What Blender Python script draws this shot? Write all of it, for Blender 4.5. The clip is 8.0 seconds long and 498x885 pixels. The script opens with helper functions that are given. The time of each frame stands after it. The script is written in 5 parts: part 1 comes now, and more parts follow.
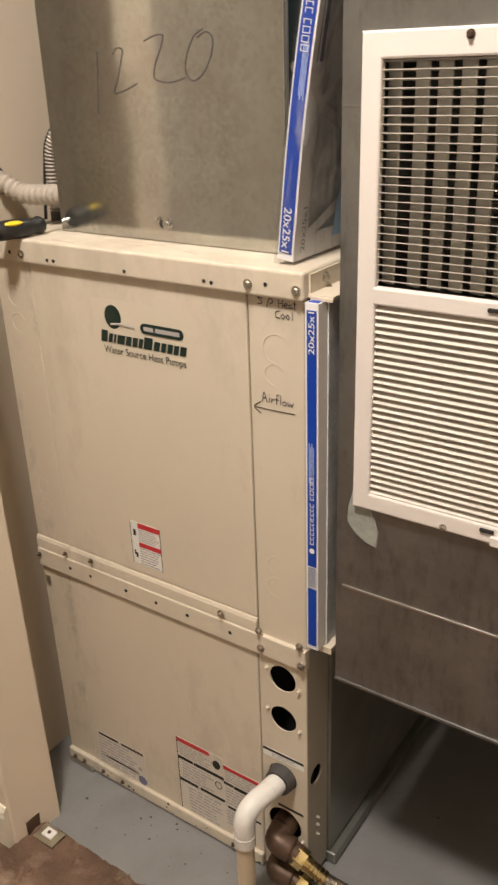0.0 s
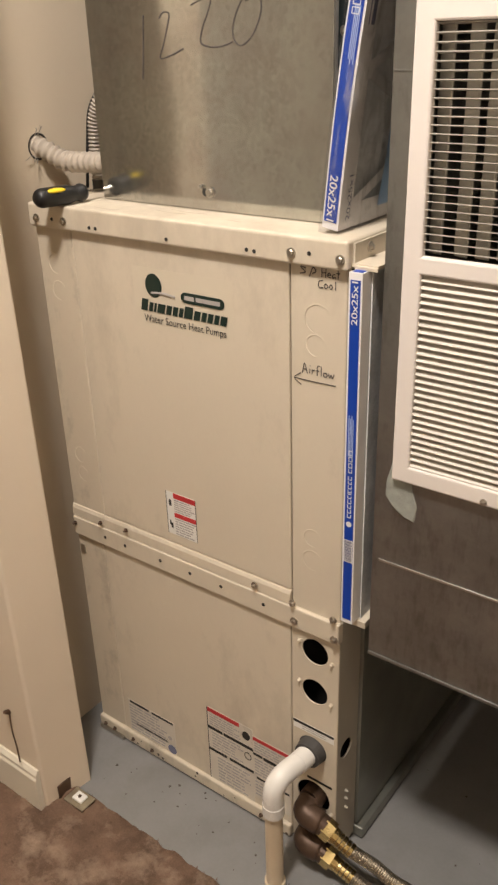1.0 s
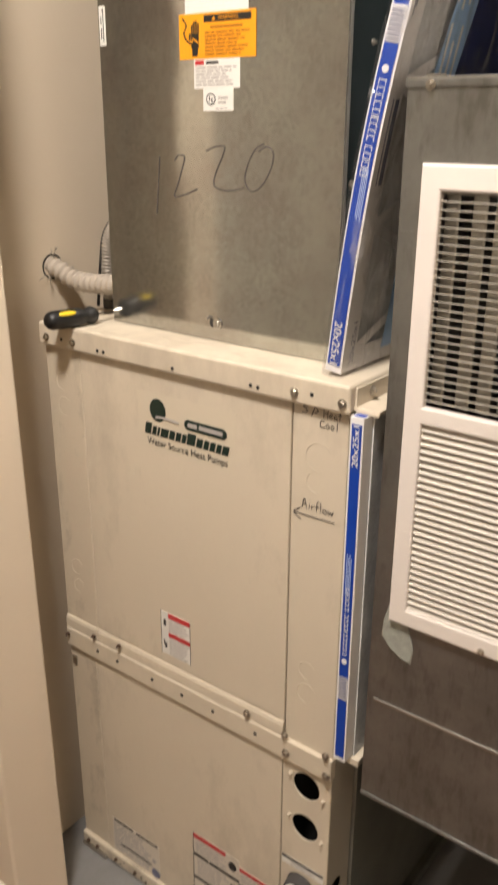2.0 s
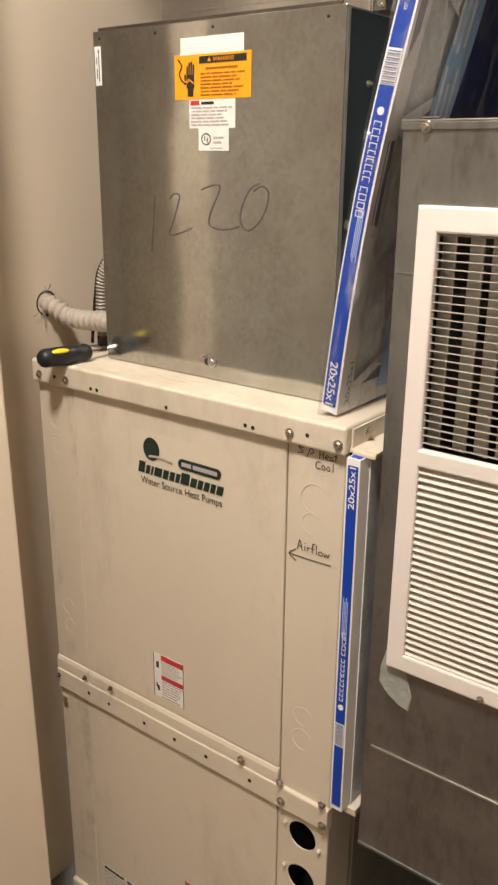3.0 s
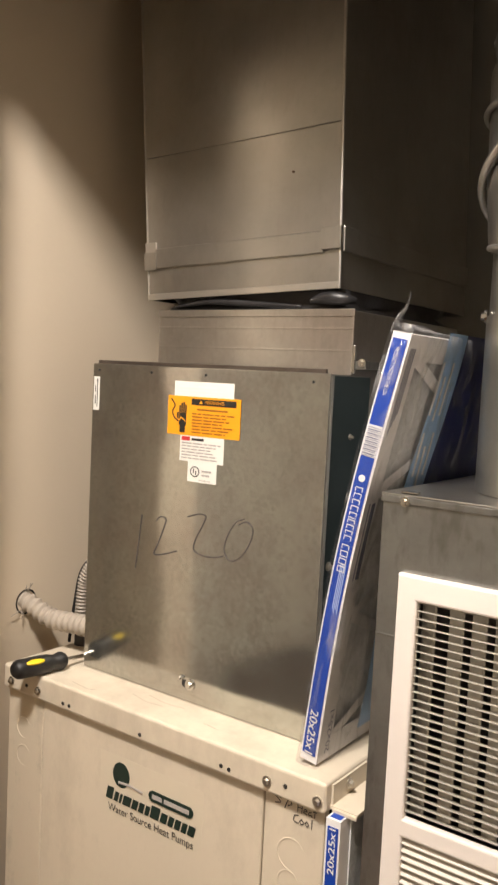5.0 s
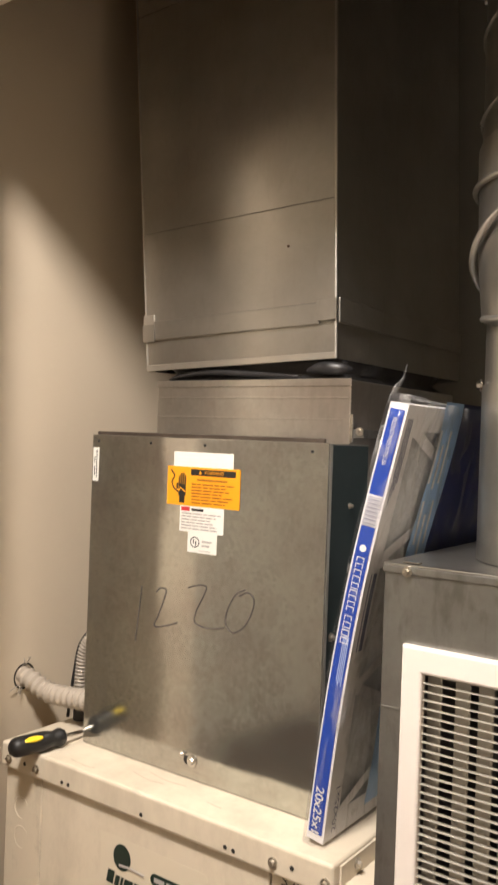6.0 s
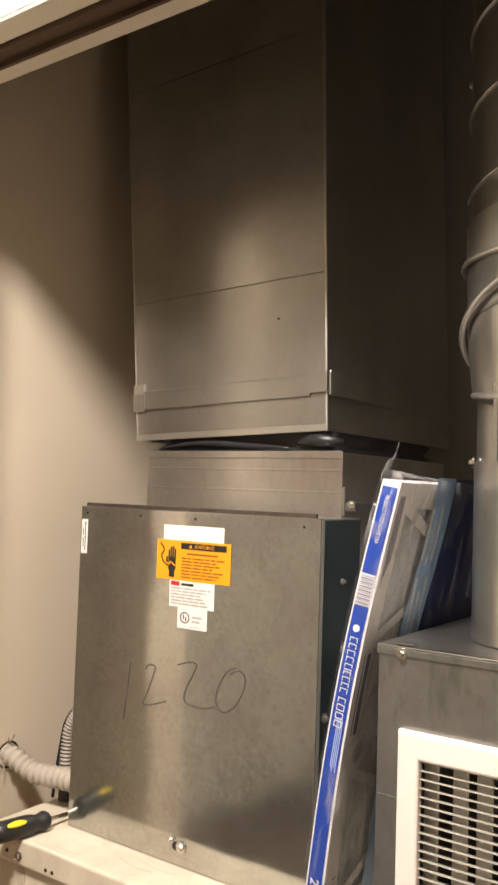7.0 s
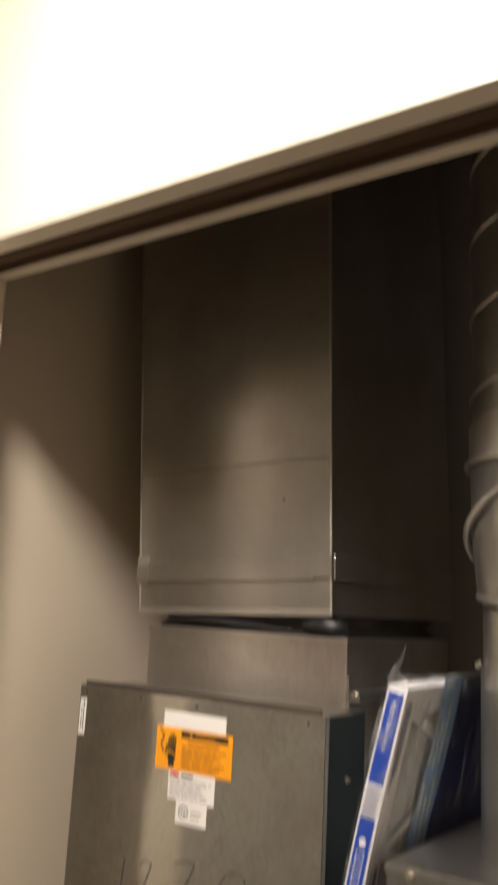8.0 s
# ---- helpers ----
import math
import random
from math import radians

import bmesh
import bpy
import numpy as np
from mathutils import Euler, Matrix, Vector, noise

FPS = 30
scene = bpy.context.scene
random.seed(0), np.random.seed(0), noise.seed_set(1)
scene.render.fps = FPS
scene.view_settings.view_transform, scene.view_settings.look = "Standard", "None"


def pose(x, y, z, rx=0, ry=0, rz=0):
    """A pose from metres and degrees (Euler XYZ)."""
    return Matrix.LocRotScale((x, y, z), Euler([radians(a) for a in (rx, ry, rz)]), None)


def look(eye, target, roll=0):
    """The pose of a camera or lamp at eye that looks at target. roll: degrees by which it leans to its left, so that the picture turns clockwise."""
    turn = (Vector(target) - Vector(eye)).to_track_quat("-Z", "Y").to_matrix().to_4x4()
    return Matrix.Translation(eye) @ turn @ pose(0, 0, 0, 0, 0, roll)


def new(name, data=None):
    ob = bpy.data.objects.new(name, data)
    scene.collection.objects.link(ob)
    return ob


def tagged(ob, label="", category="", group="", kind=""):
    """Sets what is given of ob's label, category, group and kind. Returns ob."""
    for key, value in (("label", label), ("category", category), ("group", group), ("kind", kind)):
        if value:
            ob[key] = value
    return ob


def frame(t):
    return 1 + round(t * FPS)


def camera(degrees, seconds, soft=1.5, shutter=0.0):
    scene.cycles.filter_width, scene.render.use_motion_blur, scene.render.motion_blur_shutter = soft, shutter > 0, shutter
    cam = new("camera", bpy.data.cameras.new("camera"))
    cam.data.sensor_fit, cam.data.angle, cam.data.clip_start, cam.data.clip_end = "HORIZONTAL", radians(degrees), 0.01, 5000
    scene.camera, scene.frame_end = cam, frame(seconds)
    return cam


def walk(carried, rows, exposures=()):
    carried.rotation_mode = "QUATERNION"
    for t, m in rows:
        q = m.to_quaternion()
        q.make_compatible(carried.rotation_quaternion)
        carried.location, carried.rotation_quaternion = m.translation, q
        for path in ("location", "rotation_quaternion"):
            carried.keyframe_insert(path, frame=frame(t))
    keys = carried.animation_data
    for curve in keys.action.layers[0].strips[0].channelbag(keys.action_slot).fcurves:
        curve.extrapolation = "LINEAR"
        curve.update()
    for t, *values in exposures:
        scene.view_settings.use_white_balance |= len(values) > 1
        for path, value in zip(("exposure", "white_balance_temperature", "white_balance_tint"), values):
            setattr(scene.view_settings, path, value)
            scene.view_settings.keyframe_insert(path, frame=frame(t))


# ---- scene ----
cam = camera(33.2, 8.0, soft=2.4, shutter=0.5)
PATH = [
    (0, (1.245, -0.986, 1.511), (0.199, 0.5, 0.678), -2.1),
    (0.5, (1.241, -0.996, 1.518), (0.16, 0.463, 0.68), -1.9),
    (1, (1.234, -0.997, 1.495), (0.141, 0.433, 0.623), -1.8),
    (1.5, (1.232, -0.988, 1.523), (0.125, 0.441, 0.667), -1.3),
    (2, (1.217, -0.967, 1.58), (0.08, 0.517, 0.867), 0.3),
    (2.2, (1.215, -0.96, 1.586), (0.08, 0.539, 0.904), 0.7),
    (3.3, (1.2, -0.948, 1.593), (0.044, 0.568, 0.987), 0.1),
    (3.5, (1.197, -0.948, 1.638), (0.024, 0.596, 1.147), 0.5),
    (4, (1.186, -0.935, 1.725), (-0.005, 0.654, 1.495), 2.4),
    (4.5, (1.181, -0.935, 1.751), (0.003, 0.673, 1.587), 3.0),
    (4.7, (1.179, -0.928, 1.759), (0.003, 0.681, 1.588), 2.9),
    (5.8, (1.177, -0.937, 1.778), (0.001, 0.681, 1.732), 2.2),
    (6, (1.176, -0.936, 1.781), (0.0, 0.682, 1.769), 2.0),
    (6.5, (1.173, -0.93, 1.795), (0.005, 0.693, 1.852), 1.9),
    (7, (1.168, -0.93, 1.813), (0.011, 0.697, 1.927), 1.9),
    (7.5, (1.177, -0.94, 1.824), (0.019, 0.68, 2.009), 1.6),
    (8, (1.17, -0.96, 1.916), (0.027, 0.634, 2.304), 3.0),
]
walk(cam, [(t, look(eye, target, roll)) for t, eye, target, roll in PATH],
     exposures=[(0.0, -0.03), (3.5, -0.06), (4.0, -0.12), (4.5, -0.02), (6.0, 0.04), (7.0, 0.14), (7.5, 0.06), (7.8, -0.18), (8.0, -0.52)])

# ---- world and lamp ----
world = bpy.data.worlds.new("world")
scene.world = world
world.use_nodes = True
world.node_tree.nodes["Background"].inputs[0].default_value = (0.5, 0.45, 0.38, 1)
world.node_tree.nodes["Background"].inputs[1].default_value = 0.02
LAMP_AT = (0.74, -0.92, 3.00)
LAMP_POWER = 340.0


# ---- materials ----
def rgba(c):
    return (c[0], c[1], c[2], 1.0)


def mat(name, color, rough=0.5, metal=0.0, vary=0.12, scale=6.0, fine=90.0, bump=0.05, stain=None, stain_amount=0.0,
        stain_scale=3.0, per_object=0.0, stretch=(1, 1, 1), rough_vary=0.12, spec=0.5):
    m = bpy.data.materials.new(name)
    m.use_nodes = True
    nt = m.node_tree
    nd, ln = nt.nodes, nt.links
    bs = nd["Principled BSDF"]
    tc = nd.new("ShaderNodeTexCoord")
    mp = nd.new("ShaderNodeMapping")
    mp.inputs["Scale"].default_value = stretch
    ln.new(tc.outputs["Object"], mp.inputs["Vector"])

    def noise_node(s, detail=6.0, r=0.6):
        n = nd.new("ShaderNodeTexNoise")
        n.inputs["Scale"].default_value = s
        n.inputs["Detail"].default_value = detail
        n.inputs["Roughness"].default_value = r
        ln.new(mp.outputs["Vector"], n.inputs["Vector"])
        return n

    big, small = noise_node(scale), noise_node(fine, 3.0)
    add = nd.new("ShaderNodeMath")
    add.operation = "MULTIPLY_ADD"
    ln.new(small.outputs["Fac"], add.inputs[0])
    add.inputs[1].default_value = 0.35
    ln.new(big.outputs["Fac"], add.inputs[2])
    ramp = nd.new("ShaderNodeMapRange")
    ramp.inputs["From Min"].default_value = 0.35
    ramp.inputs["From Max"].default_value = 1.0
    ramp.inputs["To Min"].default_value = 1.0 - vary
    ramp.inputs["To Max"].default_value = 1.0 + vary
    ln.new(add.outputs[0], ramp.inputs["Value"])
    mul = nd.new("ShaderNodeVectorMath")
    mul.operation = "SCALE"
    mul.inputs[0].default_value = color
    ln.new(ramp.outputs["Result"], mul.inputs["Scale"])
    out = mul.outputs["Vector"]
    if stain is not None:
        sn = noise_node(stain_scale, 8.0, 0.7)
        sr = nd.new("ShaderNodeMapRange")
        sr.inputs["From Min"].default_value = 0.52
        sr.inputs["From Max"].default_value = 0.72
        sr.inputs["To Max"].default_value = stain_amount
        ln.new(sn.outputs["Fac"], sr.inputs["Value"])
        mx = nd.new("ShaderNodeMix")
        mx.data_type = "RGBA"
        ln.new(sr.outputs["Result"], mx.inputs["Factor"])
        ln.new(out, mx.inputs["A"])
        mx.inputs["B"].default_value = rgba(stain)
        out = mx.outputs["Result"]
    if per_object:
        oi = nd.new("ShaderNodeObjectInfo")
        pr = nd.new("ShaderNodeMapRange")
        pr.inputs["To Min"].default_value = 1.0 - per_object
        pr.inputs["To Max"].default_value = 1.0 + per_object
        ln.new(oi.outputs["Random"], pr.inputs["Value"])
        pm = nd.new("ShaderNodeVectorMath")
        pm.operation = "SCALE"
        ln.new(out, pm.inputs[0])
        ln.new(pr.outputs["Result"], pm.inputs["Scale"])
        out = pm.outputs["Vector"]
    ln.new(out, bs.inputs["Base Color"])
    rr = nd.new("ShaderNodeMapRange")
    rr.inputs["From Min"].default_value = 0.3
    rr.inputs["From Max"].default_value = 0.7
    rr.inputs["To Min"].default_value = max(0.03, rough - rough_vary)
    rr.inputs["To Max"].default_value = min(1.0, rough + rough_vary)
    ln.new(big.outputs["Fac"], rr.inputs["Value"])
    ln.new(rr.outputs["Result"], bs.inputs["Roughness"])
    bs.inputs["Metallic"].default_value = metal
    bs.inputs["Specular IOR Level"].default_value = spec
    if bump:
        bp = nd.new("ShaderNodeBump")
        bp.inputs["Strength"].default_value = bump
        bp.inputs["Distance"].default_value = 0.004
        ln.new(add.outputs[0], bp.inputs["Height"])
        ln.new(bp.outputs["Normal"], bs.inputs["Normal"])
    return m


def galvanised(name, color, rough=0.38, dull=0.0, spangle=0.0, streak=0.35, tint=None, fleck=0.3):
    """Zinc-coated sheet: faint spangle, cloudy patches, vertical rolling streaks."""
    m = bpy.data.materials.new(name)
    m.use_nodes = True
    nt = m.node_tree
    nd, ln = nt.nodes, nt.links
    bs = nd["Principled BSDF"]
    tc = nd.new("ShaderNodeTexCoord")
    vo = nd.new("ShaderNodeTexVoronoi")
    vo.inputs["Scale"].default_value = 150.0
    ln.new(tc.outputs["Object"], vo.inputs["Vector"])
    cl = nd.new("ShaderNodeTexNoise")
    cl.inputs["Scale"].default_value = 7.0
    cl.inputs["Detail"].default_value = 4.0
    cl.inputs["Roughness"].default_value = 0.55
    ln.new(tc.outputs["Object"], cl.inputs["Vector"])
    mp = nd.new("ShaderNodeMapping")
    mp.inputs["Scale"].default_value = (14, 14, 0.8)
    ln.new(tc.outputs["Object"], mp.inputs["Vector"])
    st = nd.new("ShaderNodeTexNoise")
    st.inputs["Scale"].default_value = 1.0
    st.inputs["Detail"].default_value = 5.0
    ln.new(mp.outputs["Vector"], st.inputs["Vector"])
    bw = nd.new("ShaderNodeRGBToBW")
    ln.new(vo.outputs["Color"], bw.inputs["Color"])
    a = nd.new("ShaderNodeMath")
    a.operation = "MULTIPLY_ADD"
    ln.new(bw.outputs["Val"], a.inputs[0])
    a.inputs[1].default_value = spangle
    ln.new(cl.outputs["Fac"], a.inputs[2])
    b = nd.new("ShaderNodeMath")
    b.operation = "MULTIPLY_ADD"
    ln.new(st.outputs["Fac"], b.inputs[0])
    b.inputs[1].default_value = streak
    ln.new(a.outputs[0], b.inputs[2])
    r = nd.new("ShaderNodeMapRange")
    r.inputs["From Min"].default_value = 0.25
    r.inputs["From Max"].default_value = 1.35
    r.inputs["To Min"].default_value = 0.70
    r.inputs["To Max"].default_value = 1.26
    ln.new(b.outputs[0], r.inputs["Value"])
    mul = nd.new("ShaderNodeVectorMath")
    mul.operation = "SCALE"
    mul.inputs[0].default_value = color
    ln.new(r.outputs["Result"], mul.inputs["Scale"])
    out = mul.outputs["Vector"]
    if tint is not None:
        # brownish handling stains in soft patches
        tn = nd.new("ShaderNodeTexNoise")
        tn.inputs["Scale"].default_value = 4.5
        tn.inputs["Detail"].default_value = 7.0
        tn.inputs["Roughness"].default_value = 0.65
        ln.new(tc.outputs["Object"], tn.inputs["Vector"])
        tr = nd.new("ShaderNodeMapRange")
        tr.inputs["From Min"].default_value = 0.40
        tr.inputs["From Max"].default_value = 0.68
        tr.inputs["To Max"].default_value = 0.6
        ln.new(tn.outputs["Fac"], tr.inputs["Value"])
        mx = nd.new("ShaderNodeMix")
        mx.data_type = "RGBA"
        ln.new(tr.outputs["Result"], mx.inputs["Factor"])
        ln.new(out, mx.inputs["A"])
        mx.inputs["B"].default_value = rgba(tint)
        out = mx.outputs["Result"]
        # short dark drips and flecks, gathered in patches
        fm = nd.new("ShaderNodeMapping")
        fm.inputs["Scale"].default_value = (90, 90, 26)
        ln.new(tc.outputs["Object"], fm.inputs["Vector"])
        fn = nd.new("ShaderNodeTexNoise")
        fn.inputs["Scale"].default_value = 1.0
        fn.inputs["Detail"].default_value = 3.0
        ln.new(fm.outputs["Vector"], fn.inputs["Vector"])
        fa = nd.new("ShaderNodeMath")
        fa.operation = "MULTIPLY_ADD"
        ln.new(tn.outputs["Fac"], fa.inputs[0])
        fa.inputs[1].default_value = 0.9
        ln.new(fn.outputs["Fac"], fa.inputs[2])
        fr = nd.new("ShaderNodeMapRange")
        fr.inputs["From Min"].default_value = 0.98
        fr.inputs["From Max"].default_value = 1.22
        fr.inputs["To Max"].default_value = fleck
        ln.new(fa.outputs[0], fr.inputs["Value"])
        fx = nd.new("ShaderNodeMix")
        fx.data_type = "RGBA"
        ln.new(fr.outputs["Result"], fx.inputs["Factor"])
        ln.new(out, fx.inputs["A"])
        fx.inputs["B"].default_value = rgba((tint[0] * 0.5, tint[1] * 0.5, tint[2] * 0.45))
        out = fx.outputs["Result"]
    ln.new(out, bs.inputs["Base Color"])
    rr = nd.new("ShaderNodeMapRange")
    rr.inputs["From Min"].default_value = 0.25
    rr.inputs["From Max"].default_value = 1.35
    rr.inputs["To Min"].default_value = rough + 0.10
    rr.inputs["To Max"].default_value = rough - 0.09
    ln.new(b.outputs[0], rr.inputs["Value"])
    # sheets stay clearly satin or clearly shiny
    lim = nd.new("ShaderNodeMath")
    lim.operation = "MAXIMUM" if rough >= 0.22 else "MINIMUM"
    lim.inputs[1].default_value = 0.288 if rough >= 0.22 else 0.262
    ln.new(rr.outputs["Result"], lim.inputs[0])
    ln.new(lim.outputs[0], bs.inputs["Roughness"])
    bs.inputs["Metallic"].default_value = 0.92 - dull
    lo = nd.new("ShaderNodeTexNoise")
    lo.inputs["Scale"].default_value = 3.2
    lo.inputs["Detail"].default_value = 2.0
    ln.new(tc.outputs["Object"], lo.inputs["Vector"])
    b1 = nd.new("ShaderNodeBump")
    b1.inputs["Strength"].default_value = 0.25
    b1.inputs["Distance"].default_value = 0.02
    ln.new(lo.outputs["Fac"], b1.inputs["Height"])
    ln.new(b1.outputs["Normal"], bs.inputs["Normal"])
    return m


M_UNIT = mat("putty_enamel", (0.66, 0.58, 0.46), 0.42, vary=0.04, scale=4, fine=160, bump=0.03,
             stain=(0.37, 0.315, 0.24), stain_amount=0.55, stain_scale=4.2, stretch=(1, 1, 0.5))
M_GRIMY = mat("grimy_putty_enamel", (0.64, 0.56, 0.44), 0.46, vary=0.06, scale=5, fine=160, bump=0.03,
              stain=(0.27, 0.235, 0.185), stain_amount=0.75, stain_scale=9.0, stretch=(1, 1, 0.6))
M_SCUFF = mat("grey_brown_scuff", (0.44, 0.37, 0.28), 0.6, vary=0.3, scale=60, bump=0.0)
# near-black stands in for the unlit hollow behind openings and filter
M_UNIT_IN = mat("shade_black_inside", (0.012, 0.011, 0.010), 0.9, vary=0.3)
# the unit's putty, darkened so the side corner post carries its shade
M_POST = mat("shaded_putty_enamel", (0.40, 0.36, 0.29), 0.45, vary=0.06, scale=5)
M_GALV = galvanised("galvanised_sheet", (0.46, 0.45, 0.42), 0.23, 0.0, 0.06, 0.45, (0.38, 0.345, 0.305), 0.10)
M_BOX = galvanised("cloudy_galvanised_cover", (0.425, 0.43, 0.40), 0.20, 0.0, 0.5, 0.9, (0.37, 0.315, 0.30), 0.14)
M_PLENUM = galvanised("smeared_plenum_sheet", (0.54, 0.525, 0.49), 0.25, 0.0, 0.2, 0.6, (0.44, 0.375, 0.335), 0.15)
M_GALV_DULL = galvanised("weathered_galvanised_sheet", (0.32, 0.325, 0.315), 0.36, 0.04, 0.14, 0.95, (0.185, 0.175, 0.16))
M_GALV_BRIGHT = galvanised("bright_galvanised_sheet", (0.62, 0.60, 0.56), 0.32)
# galvanised side sheet, its grey darkened to hold the shade there
M_SIDE = galvanised("shaded_side_sheet", (0.36, 0.36, 0.315), 0.42, 0.12)
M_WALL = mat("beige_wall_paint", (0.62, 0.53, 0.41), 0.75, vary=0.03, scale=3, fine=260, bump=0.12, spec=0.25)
# unseen room walls are kept pale to bounce fill light
M_ROOM = mat("pale_bounce_paint", (0.78, 0.73, 0.64), 0.8, vary=0.03, scale=3, fine=260, bump=0.1, spec=0.2)
# wall paint lightened to make up for light missing on the front wall
M_FRONT = mat("lightened_wall_paint", (0.74, 0.635, 0.50), 0.7, vary=0.03, scale=3, fine=260, bump=0.12, spec=0.25)
M_TRIM = mat("cream_trim_paint", (0.74, 0.68, 0.56), 0.42, vary=0.04, scale=8, fine=120, bump=0.04)
M_CEIL = mat("ceiling_paint", (0.80, 0.78, 0.72), 0.85, vary=0.03, fine=200, bump=0.1)
M_FLOOR = mat("grey_floor_paint", (0.225, 0.22, 0.215), 0.45, vary=0.12, scale=9, fine=140, bump=0.08,
              stain=(0.18, 0.17, 0.16), stain_amount=0.5, stain_scale=7)
M_CARPET = mat("brown_carpet", (0.15, 0.095, 0.066), 0.95, vary=0.55, scale=13, fine=300, bump=0.6, spec=0.1,
               stain=(0.38, 0.28, 0.205), stain_amount=0.8, stain_scale=8)
# back wall's grey holds the closet's shade and cuts bounce light
M_BACK_GREY = mat("darkened_back_wall", (0.30, 0.29, 0.26), 0.85, vary=0.1, bump=0.1)
M_DECK = mat("bounce_grey_deck", (0.34, 0.33, 0.30), 0.9, vary=0.2, bump=0.2)
M_WHITE = mat("white_grille_enamel", (0.80, 0.735, 0.68), 0.38, vary=0.03, bump=0.02, stain=(0.6, 0.54, 0.46), stain_amount=0.12)
M_LOUVRE = mat("dusty_white_louvre", (0.62, 0.57, 0.50), 0.55, vary=0.12, per_object=0.05, stain=(0.45, 0.38, 0.30), stain_amount=0.4, stain_scale=12)
M_RUSTY = mat("browned_sheet_edge", (0.085, 0.066, 0.052), 0.45, 0.5, vary=0.3, scale=40, bump=0.1)
# heater box side: its shade and the filter's blue reflection are in this colour
M_BOX_SIDE = mat("shaded_teal_sheet", (0.040, 0.062, 0.066), 0.42, 0.55, vary=0.15, scale=8, bump=0.02)
M_BLADE = mat("dusty_thin_blade", (0.42, 0.39, 0.34), 0.7, 0.1, vary=0.15, scale=20)
M_VANE = galvanised("grey_vane_metal", (0.52, 0.49, 0.43), 0.55, 0.75)
M_SCREW = mat("zinc_screw", (0.50, 0.46, 0.40), 0.3, 0.95, vary=0.15, bump=0.02)
M_DARK = mat("dark_hole", (0.02, 0.018, 0.016), 0.8, vary=0.3)
M_MARK = mat("black_marker_ink", (0.085, 0.072, 0.066), 0.6, vary=0.4, scale=30)
M_PVC = mat("white_pvc", (0.80, 0.77, 0.72), 0.35, vary=0.03, bump=0.02)
M_PIPE = mat("yellowed_plastic_pipe", (0.68, 0.56, 0.40), 0.4, vary=0.05, bump=0.02)
M_GROM = mat("grey_rubber", (0.06, 0.055, 0.052), 0.7, vary=0.15)
M_BRONZE = mat("tarnished_bronze", (0.105, 0.064, 0.042), 0.5, 0.45, vary=0.35, scale=25, bump=0.15)
M_BRASS = mat("bright_brass", (0.72, 0.55, 0.25), 0.22, 1.0, vary=0.1, scale=20, bump=0.02)
M_NICKEL = mat("worn_nickel", (0.42, 0.37, 0.27), 0.45, 0.8, vary=0.25, scale=40, bump=0.1)
M_BRAID = mat("braided_steel", (0.33, 0.28, 0.21), 0.4, 0.9, vary=0.3, scale=60, fine=400, bump=0.4)
M_BLACK = mat("black_rubber", (0.010, 0.0095, 0.0095), 0.5, vary=0.2, bump=0.02)
M_YELLOW = mat("yellow_plastic", (0.85, 0.62, 0.02), 0.35, vary=0.05, bump=0.02)
M_STEEL = mat("polished_steel", (0.60, 0.58, 0.55), 0.2, 1.0, vary=0.05, bump=0.01)
M_CONDUIT = mat("flexible_conduit_grey", (0.42, 0.365, 0.30), 0.75, 0.0, vary=0.1, scale=30)
M_CONDUIT_METAL = mat("dull_metal_conduit", (0.36, 0.32, 0.27), 0.6, 0.3, vary=0.2, scale=40)
M_CANVAS = mat("black_flexible_connector", (0.02, 0.019, 0.02), 0.4, vary=0.4, scale=30, bump=0.3)
M_BLUE = mat("blue_print", (0.005, 0.050, 0.37), 0.35, vary=0.05, bump=0.0)
M_NAVY = mat("navy_print", (0.008, 0.020, 0.13), 0.35, vary=0.08, bump=0.0)
M_SKY = mat("light_blue_print", (0.38, 0.58, 0.85), 0.35, vary=0.08, bump=0.0)
M_PALE = mat("pale_blue_ink", (0.42, 0.52, 0.80), 0.5, vary=0.05, bump=0.0)
M_CARD = mat("white_card", (0.80, 0.78, 0.77), 0.55, vary=0.03, bump=0.02)
M_INK = mat("grey_blue_ink", (0.16, 0.17, 0.26), 0.5, vary=0.05, bump=0.0)
M_MEDIA = mat("grey_filter_fibre", (0.68, 0.69, 0.70), 0.9, vary=0.25, scale=25, fine=200, bump=0.3)
M_STICK = mat("white_sticker", (0.80, 0.78, 0.73), 0.4, vary=0.03, bump=0.01)
M_CLEAR = mat("faded_sticker", (0.66, 0.60, 0.51), 0.35, vary=0.05, bump=0.01)
M_LOGOBASE = mat("logo_film", (0.655, 0.578, 0.455), 0.34, vary=0.03, bump=0.01)
M_RED = mat("red_print", (0.55, 0.035, 0.04), 0.45, vary=0.05, bump=0.0)
M_GREY = mat("grey_print", (0.42, 0.39, 0.37), 0.5, vary=0.08, bump=0.0)
M_BLK = mat("black_print", (0.02, 0.018, 0.016), 0.5, vary=0.1, bump=0.0)
M_ORANGE = mat("orange_print", (0.90, 0.36, 0.012), 0.4, vary=0.03, bump=0.0)
M_RUST = mat("brown_print", (0.33, 0.115, 0.012), 0.5, vary=0.1, bump=0.0)
M_GREEN = mat("dark_green_print", (0.006, 0.021, 0.015), 0.4, vary=0.15, bump=0.0)
M_TAPE = mat("grey_mastic", (0.33, 0.34, 0.30), 0.6, vary=0.3, scale=30, bump=0.5)
M_WOODY = mat("brown_track", (0.10, 0.060, 0.035), 0.5, 0.4, vary=0.15)
M_DEBRIS = mat("floor_grit", (0.10, 0.085, 0.07), 0.9, vary=0.5, scale=60)


